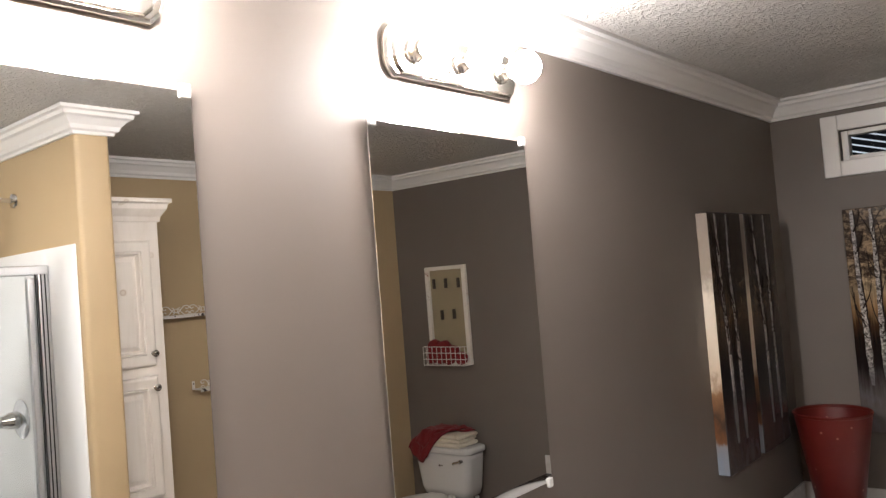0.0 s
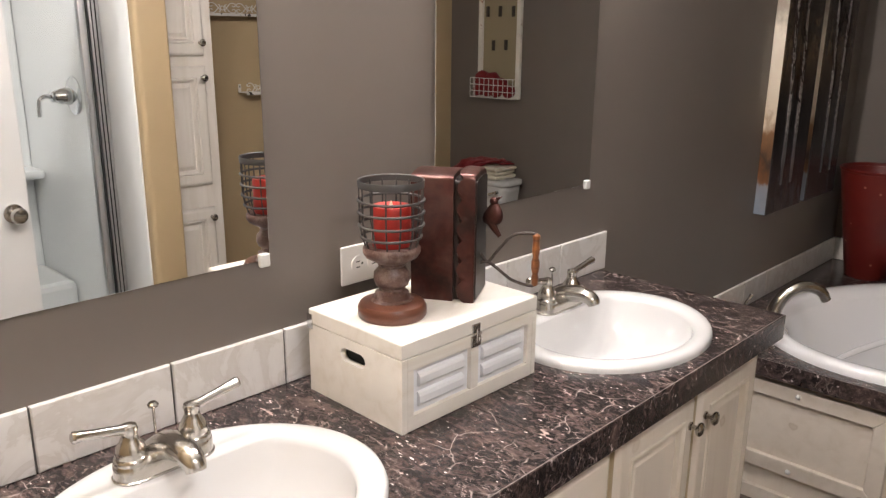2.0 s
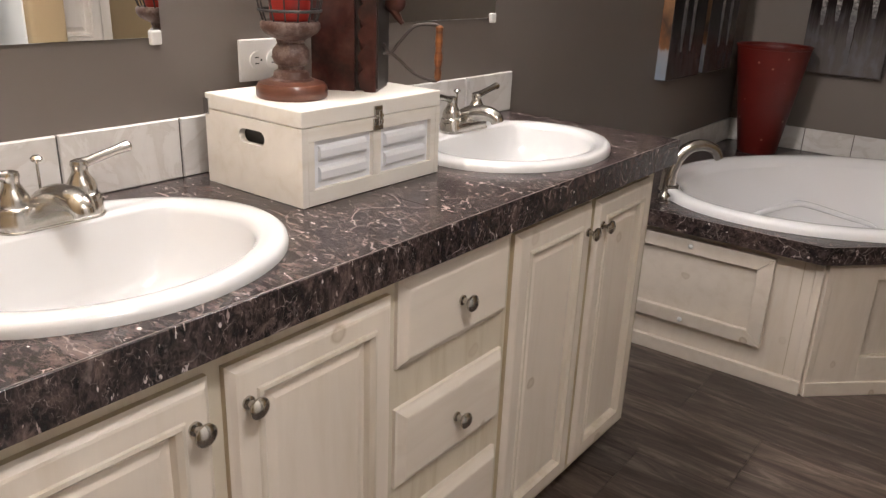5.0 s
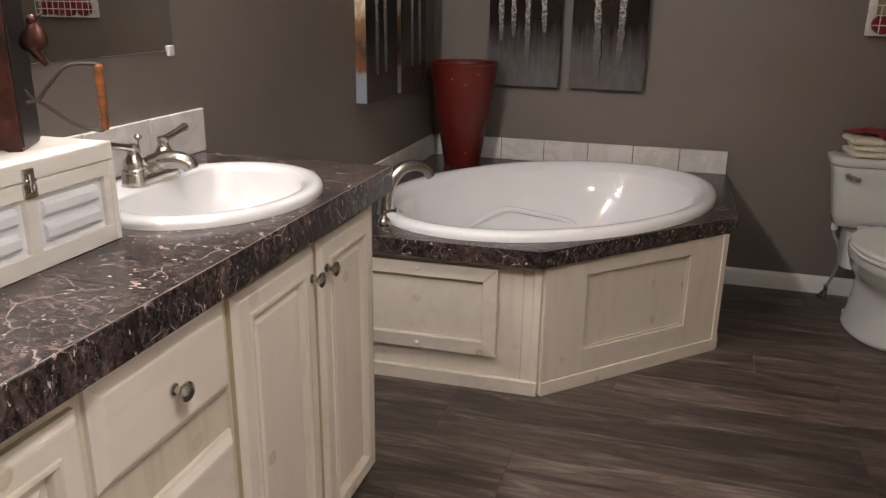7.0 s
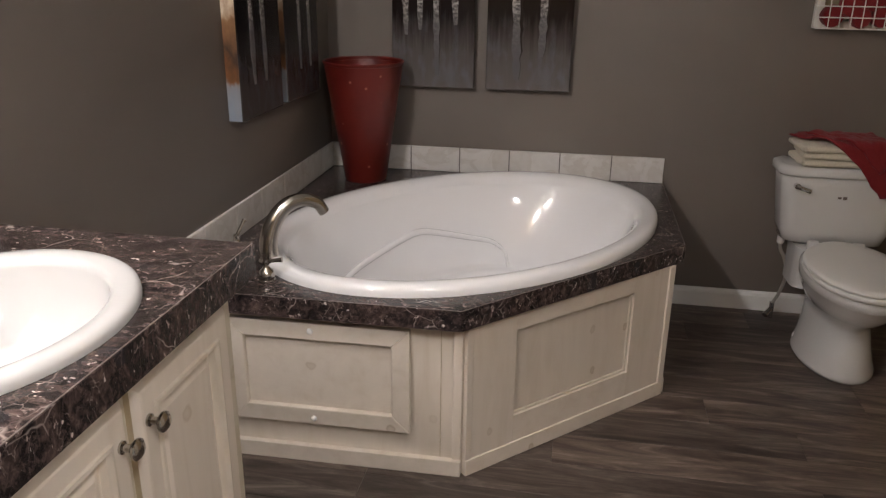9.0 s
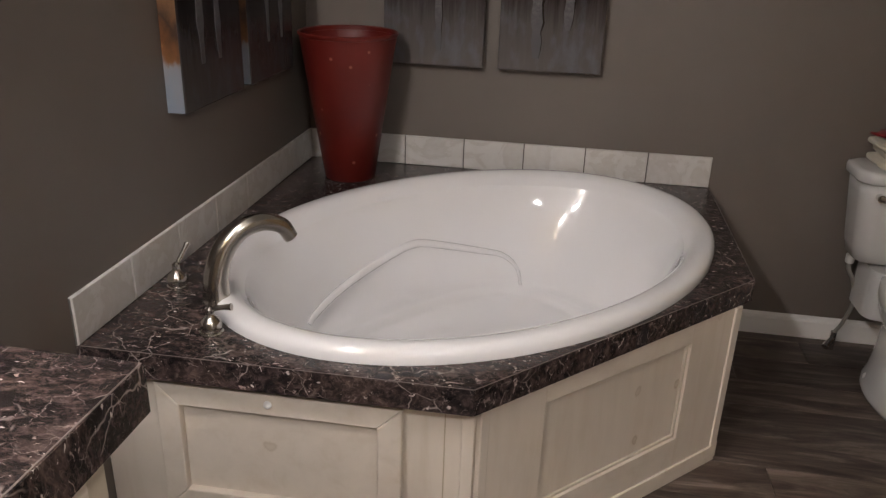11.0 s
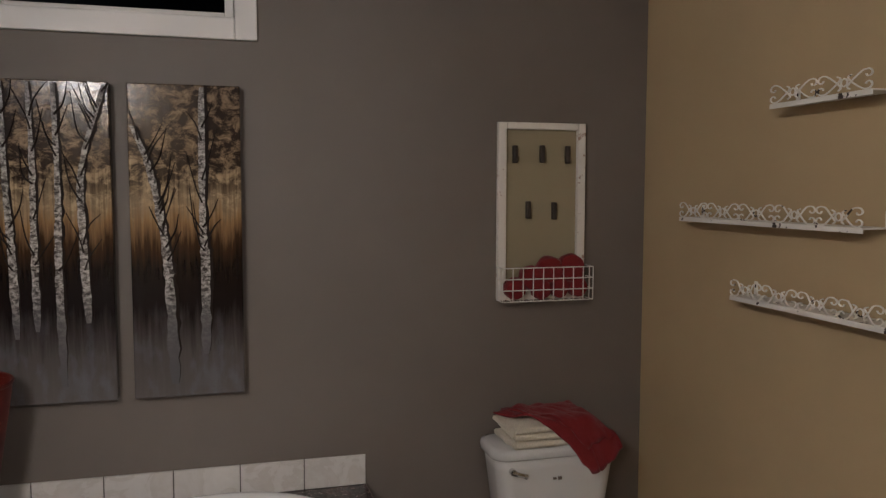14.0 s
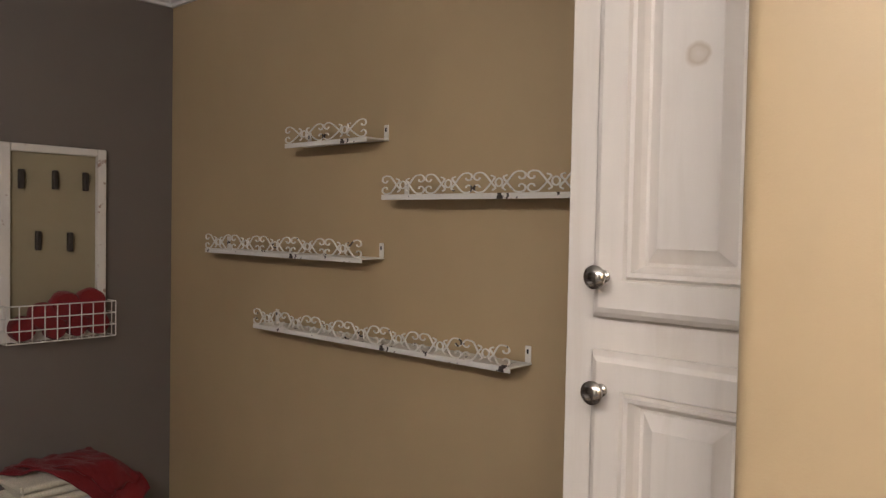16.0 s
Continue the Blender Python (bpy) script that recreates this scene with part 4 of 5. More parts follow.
# ---- vase on the deck ----
v = thing("floor_vase", (-0.922, 3.690, DZ1), "tall tapered red planter with pale flecks, on the tub deck", "vase")
v.scale = (1, 1, 0.975)
part("body", lathe([(0.078, 0), (0.082, 0.004), (0.1505, 0.462), (0.1465, 0.462), (0.075, 0.02), (0.01, 0.018)], 56), RED, v, smooth=True)
part("rim", lathe([(0.1506, 0.4625), (0.155, 0.468), (0.155, 0.474), (0.152, 0.477), (0.147, 0.474), (0.1464, 0.4625)], 56, cap0=False, cap1=False), RED, v, "rolled red rim", smooth=True)

# ---- toilet ----
def toilet():
    t = thing("toilet", (0.866, FY - 0.01, 0), "white two-piece toilet with the lid closed, chrome flush lever", "toilet")
    t.scale = (0.985, 0.98, 0.965)

    def rr(w, d, y0, z, r=0.04, n=6, tap=0.0):
        out = []
        for sx, sy, a0 in ((1, -1, -90), (1, 1, 0), (-1, 1, 90), (-1, -1, 180)):
            cx = sx * (w / 2 - r)
            cy = y0 + (0 if sy > 0 else -d) + (-r if sy > 0 else r)
            for k in range(n + 1):
                a = radians(a0 + 90 * k / n)
                out.append((cx + r * math.cos(a), cy + r * math.sin(a), z))
        return out
    bm = bmesh.new()
    loft(bm, [rr(0.30, 0.13, -0.02, 0.362, 0.05), rr(0.36, 0.165, -0.015, 0.375, 0.05), rr(0.385, 0.178, -0.012, 0.42, 0.05), rr(0.430, 0.190, -0.01, 0.60, 0.05), rr(0.436, 0.192, -0.01, 0.638, 0.05)])
    part("tank", bm, PORC, t, smooth=True, auto=False)
    bm = bmesh.new()
    loft(bm, [rr(0.455, 0.205, -0.004, 0.639, 0.055), rr(0.470, 0.212, -0.002, 0.646, 0.06), rr(0.470, 0.212, -0.002, 0.664, 0.06), rr(0.462, 0.206, -0.005, 0.674, 0.058), rr(0.43, 0.18, -0.02, 0.678, 0.05)])
    part("tank_lid", bm, PORC, t, smooth=True, auto=False)

    def egg(w, y0, y1, z, n=48):
        out = []
        if z > 0.2:
            w, y0 = w * 0.915, y0 - 0.022 * min(1, (z - 0.2) / 0.1)
        for i in range(n):
            a = 2 * math.pi * i / n
            c, s = math.cos(a), math.sin(a)
            yy = (y0 + y1) / 2 + (y1 - y0) / 2 * s
            k = 1.0 if s < 0 else 1 - 0.14 * s * s
            out.append((w / 2 * c * k, yy, z))
        return out
    bm = bmesh.new()
    loft(bm, [egg(0.262, -0.600, -0.13, 0.0), egg(0.268, -0.603, -0.13, 0.010), egg(0.262, -0.600, -0.13, 0.022), egg(0.238, -0.585, -0.14, 0.06), egg(0.212, -0.565, -0.14, 0.13), egg(0.204, -0.560, -0.13, 0.18), egg(0.220, -0.585, -0.12, 0.212), egg(0.275, -0.635, -0.12, 0.242), egg(0.322, -0.672, -0.12, 0.282), egg(0.342, -0.688, -0.12, 0.315), egg(0.350, -0.694, -0.12, 0.320), egg(0.352, -0.696, -0.12, 0.352), egg(0.34, -0.68, -0.14, 0.358)])
    part("bowl", bm, PORC, t, smooth=True, auto=False)
    part("bowl_neck", prism([(x, y) for x, y, z in rr(0.27, 0.20, -0.03, 0, 0.05)], 0.20, 0.361), PORC, t, smooth=True)
    bm = bmesh.new()
    loft(bm, [egg(0.362, -0.705, -0.215, 0.359), egg(0.372, -0.712, -0.21, 0.364), egg(0.372, -0.712, -0.21, 0.374), egg(0.364, -0.706, -0.213, 0.378)])
    part("seat", bm, PLASTIC, t, smooth=True, auto=False)
    bm = bmesh.new()
    loft(bm, [egg(0.368, -0.708, -0.21, 0.380), egg(0.374, -0.713, -0.207, 0.385), egg(0.372, -0.711, -0.208, 0.393), egg(0.35, -0.69, -0.22, 0.400), egg(0.24, -0.60, -0.28, 0.404)])
    part("seat_lid", bm, PLASTIC, t, smooth=True, auto=False)
    for s in (-1, 1):
        part("hinge", box(((s * 0.08 - 0.02, -0.222, 0.362), (s * 0.08 + 0.02, -0.195, 0.392))), PLASTIC, t, bevel=0.005)
        b = bmesh.new()
        bmesh.ops.create_uvsphere(b, u_segments=12, v_segments=8, radius=0.016)
        bmesh.ops.translate(b, verts=b.verts, vec=(s * 0.108, -0.30, 0.035))
        part("bolt_cap", b, PLASTIC, t, smooth=True)
    part("maker_mark", box(((-0.022, -0.2028, 0.560), (-0.010, -0.2015, 0.568)), ((-0.004, -0.2028, 0.558), (0.010, -0.2015, 0.570))), SEAM, t, "small dark printed mark")
    bm = tube(bmesh.new(), [(-0.170, -0.202, 0.603), (-0.170, -0.222, 0.603)], 0.012, 12)
    lv = part("flush_lever", bm, CHROME, t, "chrome flush lever", smooth=True)
    part("lever_arm", tube(bmesh.new(), spline([(-0.176, -0.224, 0.605), (-0.150, -0.228, 0.598), (-0.126, -0.228, 0.590)], 4), [0.009, 0.009, 0.009, 0.009, 0.008, 0.008, 0.008, 0.009, 0.010], 10), CHROME, lv, smooth=True)
    return t


toilet()
vv = thing("water_supply", (0.716, FY - 0.075, 0), "braided toilet supply hose with a chrome stop valve", "plumbing")
part("hose", tube(bmesh.new(), spline([(0.0, 0, 0.06), (0.016, -0.01, 0.11), (0.030, -0.015, 0.19), (0.014, -0.012, 0.26), (-0.006, -0.005, 0.30), (-0.008, 0, 0.352)], 8), 0.0065, 10), HOSE, vv, smooth=True)
part("valve_body", tube(bmesh.new(), [(0.0, 0.0, 0.0), (0.0, 0.0, 0.065)], 0.010, 12), CHROME, vv, smooth=True)
part("valve_handle", tube(bmesh.new(), [(-0.028, -0.03, 0.02), (0.0, 0.0, 0.042)], [0.012, 0.009], 12), CHROME, vv, smooth=True)
part("hose_nut", lathe([(0.012, 0.318), (0.014, 0.322), (0.014, 0.346), (0.008, 0.349)], 12, (-0.007, 0, 0)), PLASTIC, vv, smooth=True)


def soft_slab(w, d, h, n=18, seed=1, droop=None):
    """A folded towel: a slab with round edges and a wavy top."""
    bm = bmesh.new()
    rings = []
    for z, g in ((0, 0.008), (h * 0.2, 0), (h * 0.5, -0.002), (h * 0.8, 0), (h, 0.010)):
        ring = []
        for i in range(4 * n):
            s, k = divmod(i, n)
            u = k / n * 2 - 1
            x, y = ((u, -1), (1, u), (-u, 1), (-1, -u))[s]
            nn = noise.noise(Vector((x * 2, y * 2, z * 30 + seed))) * 0.004
            ring.append((x * (w / 2 - g) + nn, y * (d / 2 - g) + nn, z + nn * 0.5))
        rings.append(ring)
    loft(bm, rings)
    return bm


for k in range(3):
    ft = thing("folded_towel", (0.846 + (0.0, 0.012, -0.004)[k], FY - 0.125, 0.6555 + 0.0255 * k), "folded cream towel stacked on the toilet tank", "towel", "cream towels on the tank", rz=(3, -2, 4)[k])
    bm = soft_slab(0.30, 0.17, 0.0248, seed=k * 7 + 1)
    part("fold", bm, CREAM_TOWEL, ft, smooth=True)
    bm = bmesh.new()
    tube(bm, [(-0.145, -0.084, 0.0125), (0.0, -0.088, 0.013), (0.145, -0.084, 0.0125)], 0.0118, 12)
    part("rolled_edge", bm, CREAM_TOWEL, ft, smooth=True)


def drape():
    """A red towel folded double, laid slantwise over the stack: one corner hangs over the tank's front."""
    t = thing("red_towel", (0.002, 0, -0.010), "red towel draped over the cream towels on the toilet tank", "towel")
    yf, xr = 3.662, 0.968

    def lay(x, y, lift):
        z = 0.7485 + lift + abs(noise.noise(Vector((x * 19 + y * 9, y * 13, lift * 200)))) * 0.026
        slope = max(0.0, x - xr)
        z -= min(0.064, slope * 0.95)
        f = noise.noise(Vector((x * 26 + y * 10, 3.0, y * 6))) * 0.013
        if y < yf:
            d = yf - y
            bend = min(1, d / 0.03)
            return Vector((x + f * bend, yf - 0.012 * bend - lift - abs(f), z - d + 0.010 * bend))
        return Vector((x, y, z))

    def sheet(corners, lift):
        A, B, C, E = [Vector((*c, 0)) for c in corners]
        n, m = 34, 30
        bm = bmesh.new()
        g = []
        for j in range(m + 1):
            w = j / m
            row = []
            for i in range(n + 1):
                q = A.lerp(E, w).lerp(B.lerp(C, w), i / n)
                row.append(bm.verts.new(lay(q.x, q.y, lift)))
            g.append(row)
        for a, b in zip(g, g[1:]):
            for i in range(n):
                bm.faces.new((a[i], a[i + 1], b[i + 1], b[i]))
        ob = part("layer", bm, RED_TOWEL, t, smooth=True, auto=False)
        md = ob.modifiers.new("thick", "SOLIDIFY")
        md.thickness, md.offset = 0.007, 0.0
    sheet([(0.672, 3.795), (1.000, 3.835), (1.078, 3.605), (0.974, 3.468)], 0.002)
    sheet([(0.705, 3.812), (1.005, 3.840), (1.045, 3.650), (0.950, 3.545)], 0.011)


drape()

# ---- hanging board with wire basket ----
bx0, bx1, bz0, bz1 = 0.708, 1.032, 1.120, 1.734
hb = thing("towel_board", ((bx0 + bx1) / 2, FY, bz0), "distressed white framed wall board with dark clips and wire basket", "wall organiser")
W2, Hh = (bx1 - bx0) / 2, bz1 - bz0
part("backboard", box(((-W2 + 0.02, -0.008, 0.01), (W2 - 0.02, -0.001, Hh - 0.01))), PINBOARD, hb)
f_ = 0.030
for a, b in (((-W2, -0.026, 0), (-W2 + f_, -0.001, Hh)), ((W2 - f_, -0.026, 0), (W2, -0.001, Hh)), ((-W2 + f_, -0.026, Hh - f_ + 0.006), (W2 - f_, -0.001, Hh)), ((-W2 + f_, -0.026, 0), (W2 - f_, -0.001, f_))):
    part("frame_rail", box((a, b)), DISTRESSED, hb, bevel=0.004)
for px_, pz_ in ((-0.100, 0.505), (0.000, 0.507), (0.096, 0.506), (-0.050, 0.314), (0.047, 0.310)):
    part("peg_clip", box(((px_ - 0.008, -0.026, pz_ - 0.030), (px_ + 0.008, -0.009, pz_ + 0.030))), PEG, hb, "dark wooden clip", bevel=0.003)
bk = new("wire_basket")
bk.parent = hb
tagged(bk, "white wire basket")
y0_, y1_ = -0.028, -0.088
bt, bb = 0.118, 0.004
for z_ in (bb, bb + 0.038, bb + 0.076, bt):
    part("wire", tube(bmesh.new(), [(-W2 - 0.004, y0_, z_), (-W2 - 0.004, y1_, z_), (W2 + 0.004, y1_, z_), (W2 + 0.004, y0_, z_)], 0.0021, 6), WIRE, bk)
for k in range(10):
    x_ = -W2 - 0.004 + (2 * W2 + 0.008) * k / 9
    part("wire", tube(bmesh.new(), [(x_, y1_, bt), (x_, y1_, bb), (x_, y0_, bb)], 0.0018, 6), WIRE, bk)
for s in (-1, 1):
    part("wire", tube(bmesh.new(), [(s * (W2 + 0.004), (y0_ + y1_) / 2, bt), (s * (W2 + 0.004), (y0_ + y1_) / 2, bb)], 0.0018, 6), WIRE, bk)
for cx, cz, rr_, a_ in ((-0.112, 0.046, 0.038, 8), (-0.052, 0.082, 0.043, -4), (0.014, 0.108, 0.047, 5), (0.094, 0.112, 0.050, -6), (0.050, 0.045, 0.036, 3), (-0.015, 0.040, 0.034, 0), (0.118, 0.048, 0.036, 5)):
    rt = thing("rolled_towel", (hb.location.x + cx, FY - 0.056, bz0 + cz), "rolled red hand towel in the wire basket", "towel", "rolled red towels")
    k_ = 1.0
    b = lathe([(0.6 * rr_, -0.026), (0.9 * rr_, -0.022), (rr_, -0.012), (rr_, 0.012), (0.9 * rr_, 0.022), (0.6 * rr_, 0.026)], 20)
    for vtx in b.verts:
        vtx.co += vtx.co.normalized() * noise.noise(vtx.co * 40 + Vector((cx * 50, 0, 0))) * 0.004
    bmesh.ops.rotate(b, verts=b.verts, matrix=Matrix.Rotation(radians(90 + a_), 3, "X"))
    part("roll", b, RED_TOWEL, rt, smooth=True)

# ---- paintings ----
def painting(name, loc, rz, trunks, label, W=0.326, H=0.957, D=0.046, seed=0, mat=CANVAS):
    """Canvas centred on local x, its back on y=0, facing -y."""
    t = thing(name, loc, label, "painting", "birch paintings", rz=rz)
    part("canvas", box(((-W / 2, -D, 0), (W / 2, -0.002, H))), mat, t, bevel=0.003)
    if mat is CANVAS_DIMMED:
        for sg in (-1, 1):
            x0_, x1_ = sorted((sg * W / 2, sg * (W / 2 + 0.0015)))
            part("wrapped_edge", box(((x0_, -D + 0.003, 0.003), (x1_, -0.002, H - 0.003))), CANVAS_EDGE, t)
    rnd = random.Random(seed)
    for pts, wd in trunks:
        sp = spline([(x, 0, z) for x, z in pts], 10)
        bm = bmesh.new()
        L_, R_ = [], []
        for i, p in enumerate(sp):
            k = wd / 2 * (1.3 - 0.7 * i / len(sp)) * rnd.uniform(0.75, 1.15) * min(1, 0.55 + i / 6)
            L_.append((max(-W / 2 + 0.001, min(W / 2 - 0.001, p.x - k)), p.z))
            R_.append((max(-W / 2 + 0.001, min(W / 2 - 0.001, p.x + k * rnd.uniform(0.85, 1.1))), p.z))
        va = [[bm.verts.new((x, yy, z)) for x, z in side] for side, yy in ((L_, -D - 0.0005), (L_, -D - 0.002), (R_, -D - 0.002), (R_, -D - 0.0005))]
        for a, b in zip(va, va[1:]):
            for i in range(len(a) - 1):
                bm.faces.new((a[i], a[i + 1], b[i + 1], b[i]))
        part("painted_trunk", bm, BIRCH, t)
        bm = bmesh.new()
        for i in range(2, len(sp) - 3) :
            if rnd.random() < 0.36 and sp[i].z > 0.38:
                s = rnd.choice((-1, 1))
                x, z = sp[i].x, sp[i].z
                q = spline([(x, -D - 0.002, z), (x + s * rnd.uniform(0.012, 0.03), -D - 0.002, z + rnd.uniform(0.03, 0.06)), (x + s * rnd.uniform(0.03, 0.06), -D - 0.002, z + rnd.uniform(0.08, 0.16))], 4)
                q = [(max(-W / 2 + 0.003, min(W / 2 - 0.003, p.x)), p.y, min(H - 0.003, p.z)) for p in q]
                tube(bm, q, [0.0034 - 0.0026 * k / len(q) for k in range(len(q))], 5)
        # the dark shaded side of the trunk
        vs = [[bm.verts.new((x, -D - 0.0022, z)) for x, z in side] for side in (R_, [(min(W / 2 - 0.001, x + wd * rnd.uniform(0.18, 0.5) * min(1, 0.1 + q_ / 8)), z) for q_, (x, z) in enumerate(R_)])]
        for i in range(len(R_) - 1):
            bm.faces.new((vs[0][i], vs[0][i + 1], vs[1][i + 1], vs[1][i]))
        part("painted_shade", bm, TWIG, t, kind="stuff")
    return t


T4 = [([(-0.105, 0.20), (-0.112, 0.45), (-0.122, 0.65), (-0.128, 0.95)], 0.020), ([(-0.050, 0.22), (-0.052, 0.5), (-0.050, 0.75), (-0.056, 0.95)], 0.018), ([(0.018, 0.05), (0.012, 0.40), (0.016, 0.65), (0.012, 0.95)], 0.020), ([(0.090, 0.24), (0.080, 0.50), (0.082, 0.70), (0.130, 0.88), (0.150, 0.95)], 0.020)]
T2 = [([(-0.044, 0.04), (-0.052, 0.30), (-0.062, 0.45), (-0.080, 0.58), (-0.110, 0.72), (-0.150, 0.83)], 0.026), ([(0.050, 0.13), (0.052, 0.40), (0.046, 0.57), (0.050, 0.95)], 0.026)]
LB = "tall narrow glossy canvas of pale birches"
painting("birch_painting", (-0.681, FY, 0.862), 0, T4, LB + ", four trunks", seed=3)
painting("birch_painting", (-0.306, FY, 0.862), 0, T2, LB + ", two trunks", seed=5)
painting("birch_painting", (WX, 3.083, 0.868), 90, [([(-0.06, 0.10), (-0.065, 0.4), (-0.09, 0.65), (-0.10, 0.95)], 0.026), ([(0.03, 0.1), (0.02, 0.5), (0.0, 0.7), (0.01, 0.95)], 0.024)], LB + ", two leaning trunks", seed=8, mat=CANVAS_DIMMED)
painting("birch_painting", (WX, 3.457, 0.868), 90, [([(-0.03, 0.10), (-0.04, 0.5), (-0.07, 0.75), (-0.08, 0.95)], 0.022), ([(0.07, 0.1), (0.06, 0.5), (0.055, 0.95)], 0.022)], LB + ", two slim trunks", seed=9, mat=CANVAS_DIMMED)

# ---- scroll shelves ----
def scroll_shelf(y0, y1, z, label):
    """On the east wall: a narrow iron shelf, scrolls along its front edge, small end brackets."""
    D = 0.083
    t = thing("scroll_shelf", (TX, (y0 + y1) / 2, z + 0.004), label, "wall shelf", "scroll shelves")
    h = (y1 - y0) / 2
    part("tray", box(((-D, -h, 0), (-0.002, h, 0.004)), ((-D, -h, -0.009), (-D + 0.003, h, 0))), CHIPPED, t, bevel=0.0008)
    for s in (-1, 1):
        part("bracket", box(((-0.005, s * (h - 0.010) - 0.008, 0.004), (-0.001, s * (h - 0.010) + 0.008, 0.042))), CHIPPED, t, bevel=0.004)
        br = t.children[-1]
        part("screw_hole", box(((-0.0056, s * (h - 0.010) - 0.0025, 0.024), (-0.0052, s * (h - 0.010) + 0.0025, 0.034))), DARKHOLE, br)
    n = max(1, round((2 * h) / 0.145))
    w_ = 2 * h / n
    x = -D + 0.0015
    r_ = 0.0026
    for k in range(n):
        c = -h + w_ * (k + 0.5)

        def spiral(cy, cz, a0, turn, r0=0.0135):
            return [(x, cy + (r0 * (1 - 0.55 * i / 12)) * math.cos(a0 + turn * i / 12), cz + (r0 * (1 - 0.55 * i / 12)) * math.sin(a0 + turn * i / 12)) for i in range(13)]
        bm = bmesh.new()
        for s in (-1, 1):
            e = c + s * (w_ / 2 - 0.014)
            # C shapes back to back at the ends, and a wave up to the middle ring
            tube(bm, spiral(e, 0.052, math.pi / 2, s * -4.6), r_, 5)
            tube(bm, spiral(e, 0.020, -math.pi / 2, s * 4.6), r_, 5)
            tube(bm, spline([(x, e, 0.066), (x, e - s * 0.018, 0.062), (x, c + s * 0.022, 0.036), (x, c + s * 0.010, 0.020), (x, c + s * 0.018, 0.012)], 4), r_, 5)
            tube(bm, spline([(x, e, 0.006), (x, e - s * 0.018, 0.010), (x, c + s * 0.022, 0.034), (x, c + s * 0.012, 0.050), (x, c + s * 0.022, 0.056)], 4), r_, 5)
        tube(bm, [(x, c + 0.010 * math.cos(a), 0.035 + 0.012 * math.sin(a)) for a in [2 * math.pi * i / 12 for i in range(12)]], r_, 5, closed=True)
        for vx in bm.verts:
            vx.co.z = 0.003 + (vx.co.z - 0.003) * 0.74
        part("scrollwork", bm, CHIPPED, t)


scroll_shelf(2.759, 3.100, 1.720, "empty short chipped white iron scroll shelf, the highest")
scroll_shelf(2.110, 2.700, 1.572, "empty chipped white iron scroll shelf beside the linen cabinet")
scroll_shelf(2.770, 3.515, 1.411, "empty long chipped white iron scroll shelf")
scroll_shelf(2.290, 3.245, 1.197, "empty chipped white iron scroll shelf, longest and lowest")

# ---- linen cabinet ----
tw = thing("linen_cabinet", (0.70, 0, 0), "tall whitewashed pine linen cabinet with three doors, closed", "cabinet")
part("body", box(((0.001, PB + 0.001, 0.0), (TX - 0.702, 1.829, 1.985))), TOWER, tw, bevel=0.002)
bm = bmesh.new()
cp = [(0, 2.0), (0.008, 2.0), (0.010, 2.02), (0.03, 2.05), (0.034, 2.07), (0.046, 2.076), (0.046, 2.092), (0, 2.092)]
loft(bm, [[(-d, PB + 0.001, z - 0.018) for d, z in cp], [(-d, 1.829 + d, z - 0.018) for d, z in cp], [(TX - 0.702, 1.829 + d, z - 0.018) for d, z in cp]])
part("crown_top", bm, TOWER, tw)
part("top_board", box(((0.0, PB + 0.002, 1.986), (TX - 0.703, 1.828, 2.072))), TOWER, tw)


def tower_door(z0, z1, kz):
    bm = bmesh.new()
    y0, y1, d = 1.545, 1.784, 0.020

    def ring(i, dx):
        return [(-dx, y0 + i, z0 + i), (-dx, y1 - i, z0 + i), (-dx, y1 - i, z1 - i), (-dx, y0 + i, z1 - i)]
    loft(bm, [ring(0, 0), ring(0, d - 0.010), ring(0.006, d - 0.003), ring(0.012, d), ring(0.044, d)], cap1=False)
    dr = part("door", bm, TOWER, tw)
    part("moulding", loft(bmesh.new(), [ring(0.044, d), ring(0.0465, d - 0.005), ring(0.050, d + 0.001), ring(0.055, d), ring(0.059, d - 0.010), ring(0.063, d - 0.017)], False, False), TOWER, dr)
    part("panel", loft(bmesh.new(), [ring(0.063, d - 0.017), ring(0.067, d - 0.017), ring(0.084, d - 0.005)], False), TOWER, dr)
    kb = lathe([(0.008, 0), (0.008, 0.003), (0.005, 0.005), (0.005, 0.014), (0.012, 0.017), (0.0142, 0.021), (0.0142, 0.024), (0.011, 0.027), (0.005, 0.029)], 20)
    bmesh.ops.rotate(kb, verts=kb.verts, matrix=Matrix.Rotation(radians(-90), 3, "Y"))
    bmesh.ops.translate(kb, verts=kb.verts, vec=(-d, 1.764, kz))
    part("knob", kb, NICKEL, dr, "brushed nickel mushroom knob", smooth=True)


tower_door(1.402, 1.905, 1.451)
tower_door(0.882, 1.361, 1.315)
tower_door(0.110, 0.785, 0.745)

# ---- shower ----
sh = thing("shower_stall", (0, 0, 0), "white fibreglass shower stall with a moulded seat", "shower")
SX, SY0, SY1 = 0.70, 0.02, PA
part("side_panel", box(((0.466, SY1 - 0.008, 0.0), (EX - 0.002, SY1 - 0.001, 1.880))), SHOWER, sh, bevel=0.003)
part("back_panel", box(((EX - 0.04, SY0, 0.0), (EX - 0.002, SY1 - 0.009, 1.880))), SHOWER, sh, bevel=0.01)
part("near_panel", box(((SX, SY0 - 0.03, 0.0), (EX - 0.002, SY0 - 0.001, 1.880))), SHOWER, sh, bevel=0.01)
part("pan", box(((SX - 0.03, SY0, 0.0), (EX - 0.041, SY1 - 0.009, 0.09))), SHOWER, sh, bevel=0.015)
